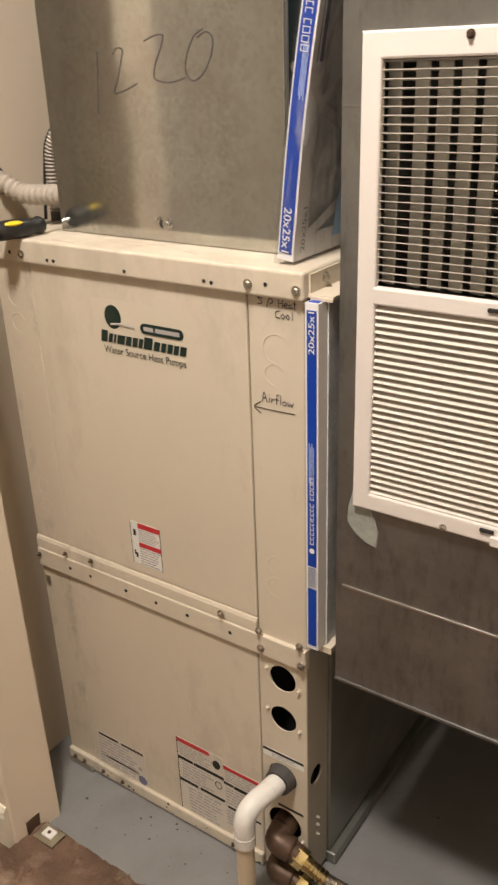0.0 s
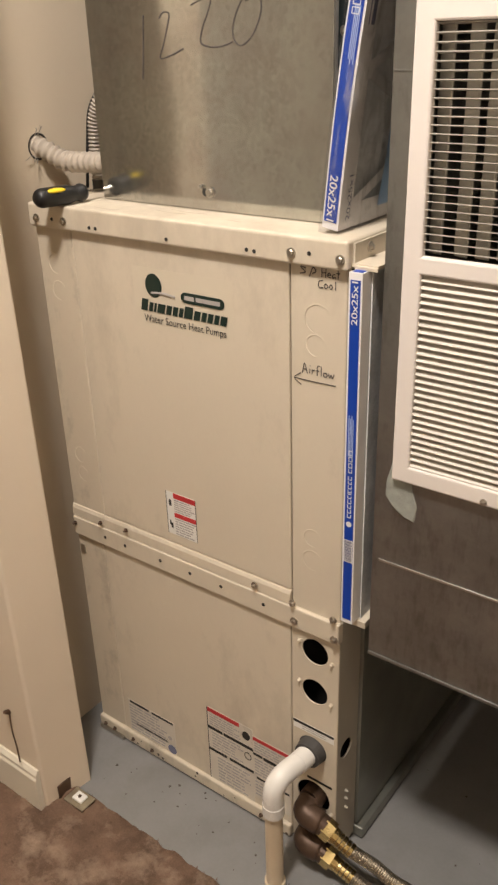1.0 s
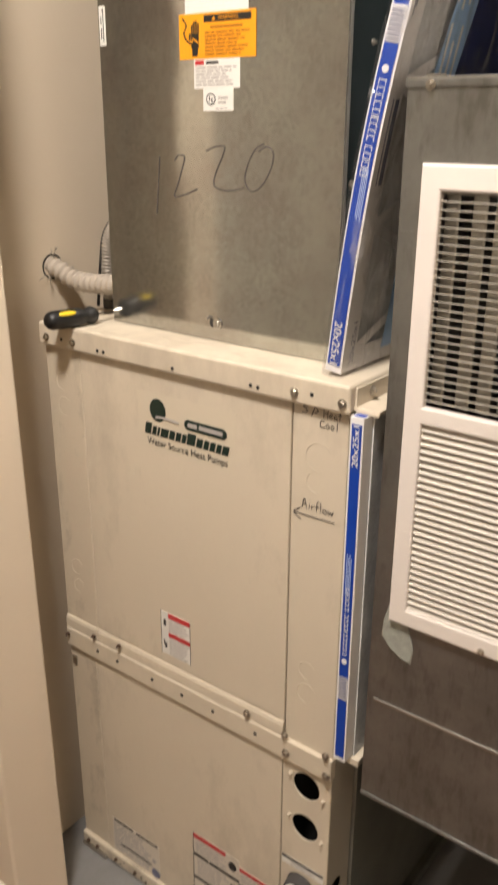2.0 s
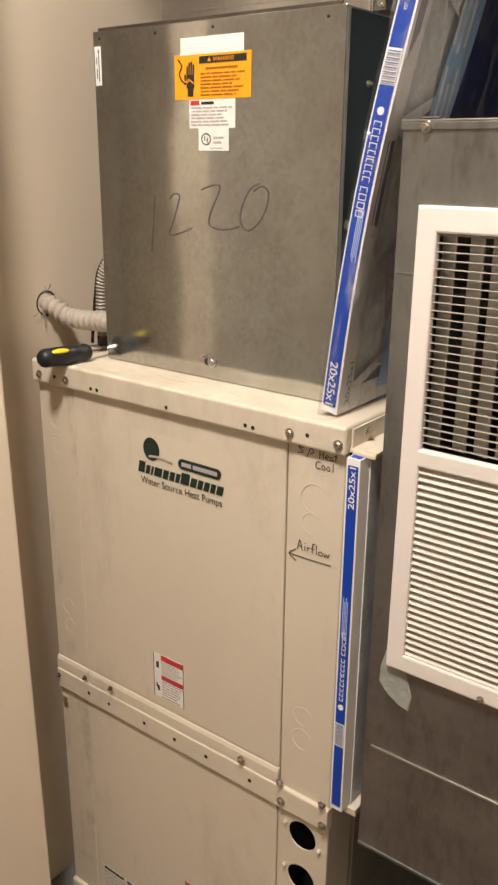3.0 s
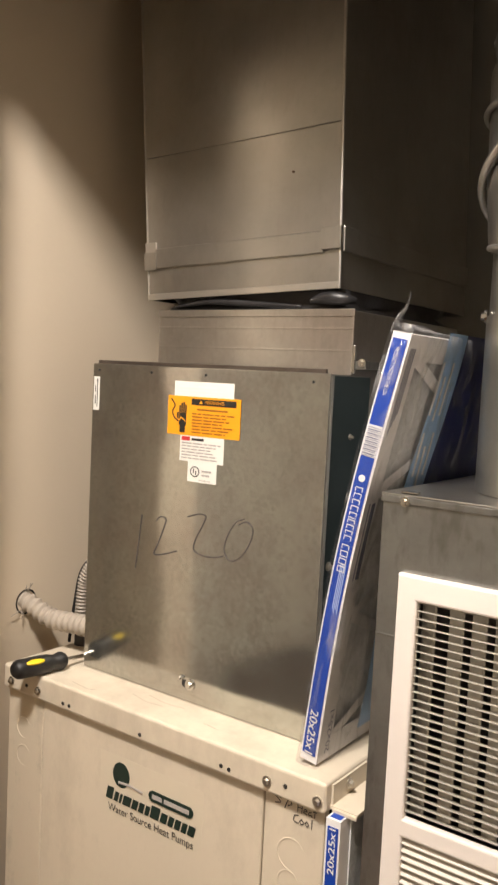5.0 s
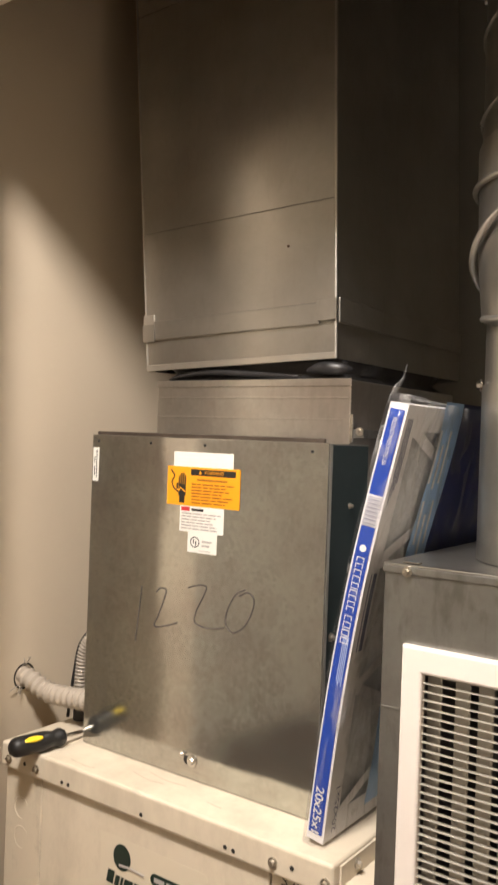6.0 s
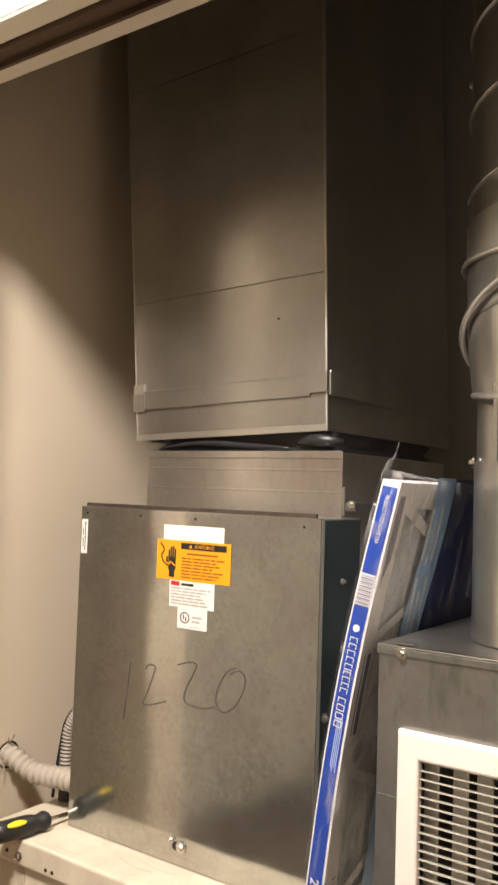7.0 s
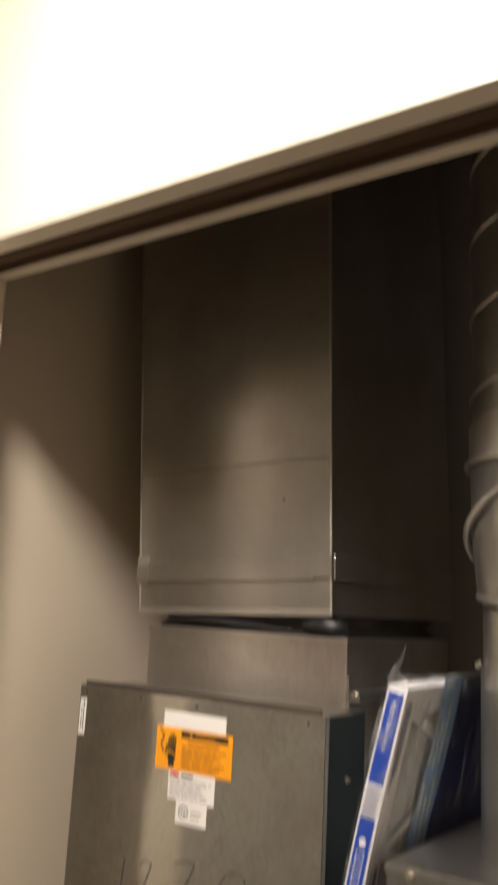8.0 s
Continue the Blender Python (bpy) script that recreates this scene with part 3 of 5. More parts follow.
def heat_pump():
    hp = thing("heat_pump", (W / 2, D / 2, 0), "tall putty-coloured steel heat pump cabinet on the concrete floor", "heat pump")
    part("inner_casing", box(0.012, W - 0.030, 0.075, D - 0.01, 0.03, TOP - 0.03), M_UNIT_IN, hp, "near-black block for the unlit inside of the cabinet")
    part("side_panel", box(0.0, 0.008, 0.004, D, 0.02, 1.2), M_UNIT, hp)
    part("back_panel", box(0.009, W - 0.01, D - 0.008, D, 0.02, 1.2), M_UNIT, hp)
    # right side: corner post, lower sheet with a bent bottom lip, upper coil side
    post = part("corner_post", plate(0.003, 0.075, 0.012, 0.585, W, -0.004, [(0.033, 0.279, 0.021)], "x"), M_POST, hp, "corner post with a round hole, putty darkened for its shade")
    for z in (0.165, 0.145, 0.12):
        screw(post, (W + 0.0005, 0.036, z), (1, 0, 0), 0.0025, M_POST)
    low = part("side_panel", box(W - 0.006, W + 0.006, 0.077, D, 0.034, 0.585, 0.0015), M_SIDE, hp, "dull grey lower side sheet with shade put into its colour")
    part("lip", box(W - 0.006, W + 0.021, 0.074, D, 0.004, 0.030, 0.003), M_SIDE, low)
    part("coil_side", box(W - 0.028, W - 0.020, 0.03, D, 0.60, 1.198), M_UNIT_IN, hp, "coil side behind the filter, shade put in as near-black")

    # front panels
    def panel(name, x0, x1, z0, z1, y=0.0, material=M_UNIT, label=""):
        return part(name, box(x0, x1, y, y + 0.012, z0, z1, 0.0025, 2), material, hp, label)

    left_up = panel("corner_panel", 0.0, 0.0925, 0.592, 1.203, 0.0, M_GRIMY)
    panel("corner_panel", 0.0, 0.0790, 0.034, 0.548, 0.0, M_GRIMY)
    up = panel("access_panel", 0.0940, 0.5555, 0.622, 1.203, -0.001)
    low_panel = panel("access_panel", 0.0805, 0.5535, 0.034, 0.548, -0.001)
    right_up = panel("corner_panel", 0.5575, W - 0.0005, 0.590, 1.203)
    right_low = part("corner_panel", plate(0.5560, W - 0.0005, 0.012, 0.545, 0.0, 0.003,
                     [(0.605, 0.507, 0.0275), (0.605, 0.415, 0.0275), (0.601, 0.271, 0.031), (0.604, 0.150, 0.037), (0.604, 0.068, 0.030)]),
                     M_UNIT, hp, "corner panel with round pipe openings")
    # lower edge of the upper panel, bent outwards
    prof = [(0.004, 0.622), (-0.002, 0.620), (-0.0045, 0.613), (-0.0050, 0.5935), (0.004, 0.5935)]
    def lip(xa, xb, host):
        b = bmesh.new()
        q0 = [b.verts.new((xa, y, z)) for y, z in prof]
        q1 = [b.verts.new((xb, y, z)) for y, z in prof]
        for i in range(len(prof)):
            b.faces.new((q0[i], q0[(i + 1) % 5], q1[(i + 1) % 5], q1[i]))
        b.faces.new(q0[::-1])
        b.faces.new(q1)
        bmesh.ops.recalc_face_normals(b, faces=b.faces[:])
        part("flange", b, M_UNIT, host)

    lip(0.094, 0.5555, up)
    lip(0.0, 0.0925, left_up)
    rail = part("middle_rail", box(0.0, W + 0.001, -0.0075, 0.01, 0.5485, 0.592, 0.0025), M_UNIT, hp, "folded rail between upper and lower panels")
    for x in (0.095, 0.152, 0.248, 0.325, 0.401, 0.499):
        part("rail_hole", rod((x, -0.0082, 0.571), (x, -0.005, 0.571), 0.0036, n=12), M_DARK, rail)
    for x, z in ((0.481, 0.607), (0.563, 0.602), (0.646, 0.601)):
        screw(rail, (x, -0.0085, z), r=0.0045)
    for x, z in ((0.008, 0.578), (0.088, 0.605), (0.161, 0.612)):
        screw(rail, (x, -0.0095, z), r=0.003, material=M_BRONZE)
    for x, z in ((0.566, 0.565), (0.648, 0.560)):
        screw(right_low, (x, -0.008, z), r=0.005)
    for x, z in ((0.572, 0.520), (0.640, 0.496), (0.572, 0.428), (0.640, 0.402), (0.645, 0.125)):
        screw(right_low, (x, 0.0, z), r=0.003, material=M_UNIT)
    part("side_latch", box(0.006, 0.020, -0.003, 0.001, 0.500, 0.522, 0.002), M_SCREW, hp)
    part("base_rail", box(-0.001, 0.5535, -0.009, 0.01, 0.004, 0.036, 0.004), M_GRIMY, hp, "folded base rail with scuffs")
    part("base_foot", box(0.002, 0.08, -0.014, 0.02, 0.0, 0.013, 0.002), M_SCREW, hp, "worn metal foot")
    for x in (0.02, 0.05, 0.11, 0.17, 0.48):
        screw(hp, (x, -0.009, 0.020), r=0.0032, material=M_BRONZE)

    rs = random.Random(31)
    for k in range(12):
        x, z, r = rs.uniform(0.01, 0.55), rs.uniform(0.008, 0.032), rs.uniform(0.0014, 0.0038)
        part("rust_spot", rod((x, -0.0093, z), (x, -0.008, z), r, n=9), M_RUSTY, hp)
    # lid
    cap = part("lid", box(-0.003, W + 0.004, -0.011, D + 0.004, 1.2005, TOP, 0.005, 3), M_UNIT, hp, "folded putty lid with screws")
    for pts in ([(0.262, 0.040), (0.300, 0.032), (0.330, 0.036)], [(0.285, 0.055), (0.325, 0.048), (0.362, 0.052)], [(0.420, 0.030), (0.450, 0.026)], [(0.150, 0.010), (0.190, 0.006), (0.205, 0.012)]):
        part("scuff", tube(smooth_path([(x, y, TOP + 0.0001) for x, y in pts], 5), 0.0009, 6, 0.2, 2), M_SCUFF, cap)
    for x, z in ((0.020, 1.217), (0.090, 1.217), (0.567, 1.218), (0.648, 1.217)):
        screw(cap, (x, -0.0115, z), r=0.0048)
    for x, z in ((0.153, 1.212), (0.168, 1.212), (0.328, 1.211), (0.487, 1.213), (0.501, 1.212), (0.597, 1.220), (0.060, 1.218)):
        part("lid_hole", rod((x, -0.0118, z), (x, -0.008, z), 0.0032, n=10), M_DARK, cap)
    # knock-outs
    for x, z, r in ((0.605, 1.122, 0.0225), (0.602, 1.081, 0.0170), (0.598, 0.743, 0.0165), (0.598, 0.699, 0.0190)):
        part("knockout", arc((x, -0.0002, z), r, 0.0011), M_UNIT, right_up)
    for x, z, r in ((0.042, 1.135, 0.018), (0.043, 1.085, 0.018), (0.043, 0.745, 0.017), (0.044, 0.702, 0.015)):
        part("knockout", arc((x, -0.0002, z), r, 0.0011), M_UNIT, left_up)

    # logo film with plain shapes and the line of words under them
    y = -0.0012
    logo = decal("logo_film", 0.232, 0.446, 1.042, 1.148, y + 0.0001, M_LOGOBASE, up, "clear film with dark green emblem")
    b = bmesh.new()
    bmesh.ops.create_uvsphere(b, u_segments=20, v_segments=12, radius=0.0195)
    for v in b.verts:
        v.co = Vector((0.279 + v.co.x * 0.95, y - 0.0006 + v.co.y * 0.03, 1.119 + v.co.z * 1.05))
    part("emblem", b, M_GREEN, logo, "", True)
    part("emblem_tail", stroke([(0.274, 1.106), (0.296, 1.108), (0.326, 1.106)], y - 0.001, 0.0022), M_GREY, logo)
    badge = part("badge", pill(0.339, 0.429, 1.0995, 1.1170, y - 0.0012, 0.001), M_GREEN, logo, "dark green badge")
    marks("badge_bar", [(0.347, 0.367, 1.1048, 1.1118), (0.371, 0.421, 1.1048, 1.1118)], y - 0.0016, M_GREY, badge)
    x = 0.247
    for k, w in enumerate((0.0145, 0.009, 0.005, 0.017, 0.012, 0.011, 0.009, 0.018, 0.013, 0.0105, 0.011, 0.010, 0.013)):
        h = 0.0205 if k in (0, 7) else 0.0160
        b = bmesh.new()
        b.faces.new([b.verts.new(p) for p in ((x, y - 0.0009, 1.0735), (x + w, y - 0.0009, 1.0735), (x + w + 0.004, y - 0.0009, 1.0735 + h), (x + 0.004, y - 0.0009, 1.0735 + h))])
        part("name_mark", b, M_GREEN, logo)
        x += w + 0.0026
    link("slogan", words("Water Source Heat Pumps", 0.178, 0.0165, front_at(0.342, y - 0.001, 1.0590)), M_BLK, logo)
    shifted(logo, (0.004, 0, 0.009))

    # caution label of the upper panel
    lab = decal("caution_label", 0.272, 0.343, 0.632, 0.724, y - 0.0004, M_STICK, up, "small white label with red headings")
    marks("red_heading", [(0.290, 0.343, 0.7125, 0.7235), (0.290, 0.343, 0.672, 0.6815)], y - 0.0008, M_RED, lab)
    small_print(text_lines(0.291, 0.342, 0.683, 0.711, 6, 1) + text_lines(0.291, 0.342, 0.633, 0.671, 7, 2), y - 0.0008, M_GREY, lab)
    marks("pictogram", [(0.278, 0.284, 0.694, 0.707), (0.277, 0.280, 0.652, 0.662), (0.280, 0.285, 0.646, 0.657)], y - 0.0008, M_BLK, lab)
    marks("border", [(0.2712, 0.2722, 0.632, 0.724), (0.3428, 0.3438, 0.632, 0.724)], y - 0.0008, M_BLK, lab)
    shifted(lab, (0.001, 0, 0.011))

    # faded labels of the lower panel
    lab = decal("wiring_label", 0.098, 0.240, 0.040, 0.132, y - 0.0004, M_CLEAR, low_panel, "faded data label with a black heading")
    marks("heading", [(0.104, 0.163, 0.1255, 0.1315), (0.172, 0.236, 0.1255, 0.1315), (0.120, 0.215, 0.0640, 0.0680)], y - 0.0008, M_BLK, lab)
    small_print(text_lines(0.102, 0.220, 0.042, 0.122, 9, 3), y - 0.0008, M_GREY, lab)
    part("seal", rod((0.228, y - 0.0009, 0.050), (0.228, y, 0.050), 0.0125, n=20), M_INK, lab)
    part("seal", rod((0.224, y - 0.0009, 0.082), (0.224, y, 0.082), 0.0060, n=14), M_GREY, lab)
    lab = decal("warning_label", 0.338, 0.4535, 0.040, 0.219, y - 0.0004, M_CLEAR, low_panel, "faded warning label with a red heading")
    marks("red_heading", [(0.339, 0.420, 0.209, 0.218)], y - 0.0008, M_RED, lab)
    marks("heading", [(0.339, 0.376, 0.168, 0.1745), (0.379, 0.4535, 0.168, 0.1745), (0.339, 0.385, 0.1145, 0.1205), (0.392, 0.4530, 0.1145, 0.1205)], y - 0.0008, M_BLK, lab)
    small_print(text_lines(0.344, 0.425, 0.178, 0.206, 5, 4) + text_lines(0.348, 0.430, 0.124, 0.165, 6, 5) + text_lines(0.36, 0.45, 0.045, 0.108, 8, 6), y - 0.0008, M_GREY, lab)
    part("pictogram", rod((0.437, y - 0.0010, 0.197), (0.437, y, 0.197), 0.0095, n=18), M_BLK, lab)
    part("seal", ring((0.440, y - 0.0008, 0.150), 0.008, 0.0010), M_BLK, lab)
    marks("border", [(0.3372, 0.3386, 0.040, 0.219)], y - 0.0008, M_BLK, lab)
    shifted(lab, (0.002, 0, -0.006), 1.03, 1.15, (0.338, 0, 0.040))
    lab = decal("warning_label", 0.4545, 0.548, 0.060, 0.2135, y - 0.0004, M_CLEAR, low_panel, "faded warning label with a red heading")
    marks("red_heading", [(0.455, 0.5475, 0.2045, 0.2125)], y - 0.0008, M_RED, lab)
    marks("heading", [(0.4545, 0.478, 0.168, 0.1735), (0.481, 0.545, 0.166, 0.1735), (0.462, 0.545, 0.110, 0.1150)], y - 0.0008, M_BLK, lab)
    small_print(text_lines(0.458, 0.544, 0.177, 0.202, 4, 7) + text_lines(0.458, 0.544, 0.120, 0.163, 6, 8) + text_lines(0.458, 0.53, 0.066, 0.106, 5, 9), y - 0.0008, M_GREY, lab)
    shifted(lab, (0.0045, 0, -0.006), 0.98, 1.10, (0.4545, 0, 0.040))
    for z0, z1, n, x0, x1 in ((0.309, 0.3285, 1, 0.5585, 0.648), (0.192, 0.1975, 0, 0.590, 0.646)):
        lab = decal("pipe_label", x0, x1, z0, z1, -0.0008, M_STICK if n else M_BLK, right_low, "narrow label above a pipe opening")
        if n:
            marks("heading", [(x0, x1, z1 - 0.006, z1)], -0.0012, M_BLK, lab)
            small_print(text_lines(x0 + 0.02, x1 - 0.01, z0 + 0.002, z1 - 0.007, 2, 11), -0.0012, M_GREY, lab)

    # handwriting in black marker
    yy = -0.0008
    def write(letters, x, z, w, h, r=0.0008):
        for k, pts in enumerate(letters):
            part("handwriting", stroke([(x + u * w, z + t * h) for u, t in pts], yy, r, 4), M_MARK, right_up)

    write([[(0.00, 0.0), (0.07, 0.95), (0.16, 0.0)], [(0.03, 0.38), (0.14, 0.42)], [(0.23, 0.05), (0.24, 0.5)], [(0.24, 0.75), (0.25, 0.80)],
           [(0.31, 0.05), (0.32, 0.5), (0.32, 0.35), (0.40, 0.5)], [(0.55, 0.95), (0.48, 0.85), (0.47, 0.0)], [(0.43, 0.45), (0.54, 0.47)],
           [(0.60, 0.95), (0.60, 0.02)], [(0.75, 0.45), (0.67, 0.30), (0.70, 0.05), (0.79, 0.15), (0.75, 0.45)],
           [(0.83, 0.45), (0.86, 0.05), (0.91, 0.35), (0.95, 0.05), (1.0, 0.48)]], 0.579, 1.0345, 0.056, 0.017)
    write([[(0.0, 0.0), (0.0, 1.0)], [(0.0, 0.5), (0.22, 0.55)], [(0.22, 0.0), (0.23, 1.0)], [(0.33, 0.3), (0.50, 0.4), (0.40, 0.6), (0.32, 0.2), (0.50, 0.05)],
           [(0.74, 0.5), (0.60, 0.4), (0.60, 0.05), (0.73, 0.2), (0.76, 0.0)], [(0.90, 1.0), (0.90, 0.0)], [(0.80, 0.65), (1.0, 0.68)]], 0.612, 1.1860, 0.030, 0.0125)
    write([[(0.26, 0.9), (0.05, 0.75), (0.03, 0.15), (0.28, 0.1)], [(0.42, 0.6), (0.34, 0.3), (0.44, 0.05), (0.54, 0.3), (0.42, 0.6)],
           [(0.70, 0.6), (0.62, 0.3), (0.72, 0.05), (0.80, 0.3), (0.70, 0.6)], [(0.97, 1.0), (0.97, 0.0)]], 0.606, 1.1695, 0.030, 0.0130)
    part("scribble", stroke([(0.585, 1.196), (0.576, 1.197), (0.584, 1.190), (0.575, 1.187)], yy, 0.0009), M_MARK, right_up)
    part("scribble", stroke([(0.591, 1.184), (0.597, 1.198), (0.602, 1.193), (0.596, 1.189)], yy, 0.0009), M_MARK, right_up)
    part("arrow", stroke([(0.638, 1.0245), (0.60, 1.0235), (0.564, 1.0235)], yy, 0.0009), M_MARK, right_up)
    part("arrow_head", stroke([(0.576, 1.0335), (0.564, 1.0235), (0.577, 1.0145)], yy, 0.0009, 3), M_MARK, right_up)
    return hp


heat_pump()


# ---- filters ----
FW, FH = 0.495, 0.590


def air_filter(label, wrapped, FT=0.0215):
    """A pleated panel filter: thickness along x, depth along y, size print near the top of the edge that faces -y."""
    f = new("air_filter")
    tagged(f, label, "air filter", "pleated air filters")
    # cardboard frame: edges, borders and diagonal struts on both faces
    fr = bmesh.new()
    box(0, FT, 0, 0.002, 0, FH, bm=fr)
    box(0, FT, FW - 0.002, FW, 0, FH, bm=fr)
    box(0, FT, 0.002, FW - 0.002, 0, 0.002, bm=fr)
    box(0, FT, 0.002, FW - 0.002, FH - 0.002, FH, bm=fr)
    for x in (0.0, FT - 0.0012):
        for y0, y1, z0, z1 in ((0.002, 0.034, 0.002, FH - 0.002), (FW - 0.034, FW - 0.002, 0.002, FH - 0.002), (0.034, FW - 0.034, 0.002, 0.034), (0.034, FW - 0.034, FH - 0.034, FH - 0.002)):
            box(x, x + 0.0012, y0, y1, z0, z1, bm=fr)
        for k in range(3):
            z0 = 0.03 + k * (FH - 0.06) / 3
            z1 = z0 + (FH - 0.06) / 3
            for za, zb in ((z0, z1), (z1, z0)):
                a, c = Vector((x + 0.0006, 0.03, za)), Vector((x + 0.0006, FW - 0.03, zb))
                n = Vector((0, -(c - a).z, (c - a).y)).normalized() * 0.008
                vs = [fr.verts.new(p) for p in (a - n, c - n, c + n, a + n)]
                fr.faces.new(vs)
    frame_part = part("card_frame", fr, M_CARD, f, "white printed card frame")
    # pleats
    m = bmesh.new()
    prev = None
    count = 44
    for i in range(count + 1):
        y = 0.004 + (FW - 0.008) * i / count
        x = 0.003 if i % 2 else FT - 0.003
        cur = (m.verts.new((x, y, 0.003)), m.verts.new((x, y, FH - 0.003)))
        if prev:
            m.faces.new((prev[0], cur[0], cur[1], prev[1]))
        prev = cur
    part("pleated_media", m, M_MEDIA, f, "grey pleated fibre")
    # print on the front edge
    e0, e1 = 0.0032, FT - 0.0026
    band = decal("blue_band", e0, e1, 0.008, FH - 0.010, -0.0010, M_BLUE, f, "deep blue printed band")
    s = lambda u: FH * (1 - u)
    link("size_print", words("20x25x1", 0.062, (e1 - e0) * 0.62, front_at((e0 + e1) / 2, -0.0018, s(0.072), 90), thick=0.012), M_CARD, band)
    part("small_print", bars([(e0 + 0.003 + k * 0.0024, e0 + 0.0042 + k * 0.0024, s(0.475), s(0.36 + 0.01 * (k % 2))) for k in range(4)], -0.0016), M_PALE, band)
    z = s(0.655)
    for k, w in enumerate((0.0085, 0.0085, 0.0085, 0.009, 0.007, 0.003, 0.007, 0.008, 0.007, 0.0085, 0.004, 0.0085, 0.0105, 0.0105, 0.0105)):
        if k != 10:
            ch = box(e0 + 0.0045, e0 + 0.0056, -0.0016, -0.0012, z, z + w - 0.0022)
            box(e1 - 0.0056, e1 - 0.0045, -0.0016, -0.0012, z, z + w - 0.0022, bm=ch)
            box(e0 + 0.0045, e1 - 0.0045, -0.0017, -0.0013, z, z + 0.0012, bm=ch)
            if w > 0.009:
                box(e0 + 0.0045, e1 - 0.0045, -0.0017, -0.0013, z + w - 0.0034, z + w - 0.0022, bm=ch)
            part("name_mark", ch, M_CARD, band)
        z += w
    part("drop_mark", rod(((e0 + e1) / 2, -0.0017, s(0.675)), ((e0 + e1) / 2, -0.0009, s(0.675)), 0.0048, n=16), M_CARD, band)
    code = decal("code_label", e0, e1, s(0.795), s(0.725), -0.0014, M_CARD, band, "white code label")
    part("code_lines", bars([(e0 + 0.001, e1 - 0.001, s(0.79) + k * 0.0026, s(0.79) + k * 0.0026 + (0.0007, 0.0013)[k % 2]) for k in range(15)], -0.0020), M_INK, code)
    if not wrapped:
        part("blue_end", box(e0, e1, 0.004, 0.060, FH + 0.0002, FH + 0.0010), M_BLUE, f, "deep blue printed end")
    if wrapped:
        link("origin_print", words("PRODUCT MADE IN THE USA", 0.062, 0.0058, front_at((e0 + e1) / 2, -0.0018, s(0.915), 90)), M_CARD, band)
    # print on the face x = 0, which shows when the filter leans upside down
    b = bmesh.new()
    for k in range(4):
        box(-0.0006, -0.0002, 0.008 + k * 0.004, 0.0095 + k * 0.004, s(0.97), s(0.78 + 0.015 * k), bm=b)
    for k in range(3):
        box(-0.0006, -0.0002, 0.012 + k * 0.007, 0.0135 + k * 0.007 + (0.005 if k == 1 else 0), s(0.62), s(0.44), bm=b)
    part("small_print", b, M_INK, frame_part)

    def wavy(y0, y1, za, zb, amp, bow, material, name, x=-0.0016):
        w = bmesh.new()
        rows = []
        for i in range(25):
            t = i / 24
            z = za + (zb - za) * t
            o = bow * math.sin(t * math.pi * 0.9) + amp * math.sin(t * 9)
            rows.append((w.verts.new((x, y0 + o, z)), w.verts.new((x, y1 + o, z))))
        for p, q in zip(rows, rows[1:]):
            w.faces.new((p[0], p[1], q[1], q[0]))
        return part(name, w, material, f)

    if wrapped:
        ribbon = wavy(0.104, 0.166, FH - 0.02, FH - 0.60, 0.009, 0.0, M_SKY, "light_blue_ribbon", -0.0022)
        wavy(0.166, 0.40, FH - 0.02, FH - 0.60, 0.009, 0.0, M_NAVY, "navy_panel", -0.0020)
        face_turn = Matrix(((0, 0, -1, -0.0030), (0, -1, 0, 0.018), (-1, 0, 0, 0.0), (0, 0, 0, 1)))
        link("size_print", words("20x25x1", 0.062, 0.011, Matrix.Translation((0, 0, s(0.075))) @ face_turn), M_INK, frame_part)
        for k in range(3):
            for j in range(3):
                y0, z0 = 0.112 + k * 0.016, 0.03 + 0.1 * j + 0.02 * (k % 2)
                part("ribbon_bar", box(-0.0030, -0.0026, y0, y0 + 0.0060, z0, z0 + 0.075 - 0.012 * ((k + j) % 2)), M_CARD, ribbon)
        # film bag with a gathered end
        rnd = random.Random(8)
        b = bmesh.new()
        bmesh.ops.create_cube(b, size=1.0)
        bmesh.ops.subdivide_edges(b, edges=b.edges[:], cuts=14, use_grid_fill=True)
        for v in b.verts:
            c = v.co.copy()
            v.co = Vector((FT / 2 + c.x * (FT + 0.006), FW / 2 + c.y * (FW + 0.007), FH / 2 + c.z * (FH + 0.010)))
            v.co += noise.noise_vector(v.co * 22) * 0.0028
            if c.z < -0.49:
                k = max(0.0, 1 - abs(c.y + 0.46) * 12)
                v.co.z -= 0.012 * k
        part("film_bag", b, M_FILM, f, "clear crinkled wrapping film", True)
        tip = [(FT * 0.80, 0.000, -0.004), (FT * 0.78, -0.002, -0.018), (FT * 0.60, 0.000, -0.030), (FT * 0.55, 0.002, -0.048)]
        part("gathered_tip", tube(smooth_path(tip, 5), lambda i, t: 0.0065 * (1 - t) ** 1.5 + 0.0008, 8), M_FILM, f, "twisted end of the film")
        # the long panel sags a little between its foot and its head
        for ob in f.children_recursive:
            b = bmesh.new()
            b.from_mesh(ob.data)
            long_edges = [e for e in b.edges if abs(e.verts[0].co.z - e.verts[1].co.z) > 0.08]
            if long_edges:
                bmesh.ops.subdivide_edges(b, edges=long_edges, cuts=11)
            for v in b.verts:
                v.co.x += 0.013 * math.sin(math.pi * min(1.0, max(0.0, v.co.z / FH)))
            b.to_mesh(ob.data)
            b.free()
    return f


slot_filter = air_filter("blue-edged pleated air filter standing in the cabinet's side rack", False)
slot_filter.matrix_basis = pose(0.6640, -0.014, 0.613, 0, 0.0, 0)
LT = 0.026
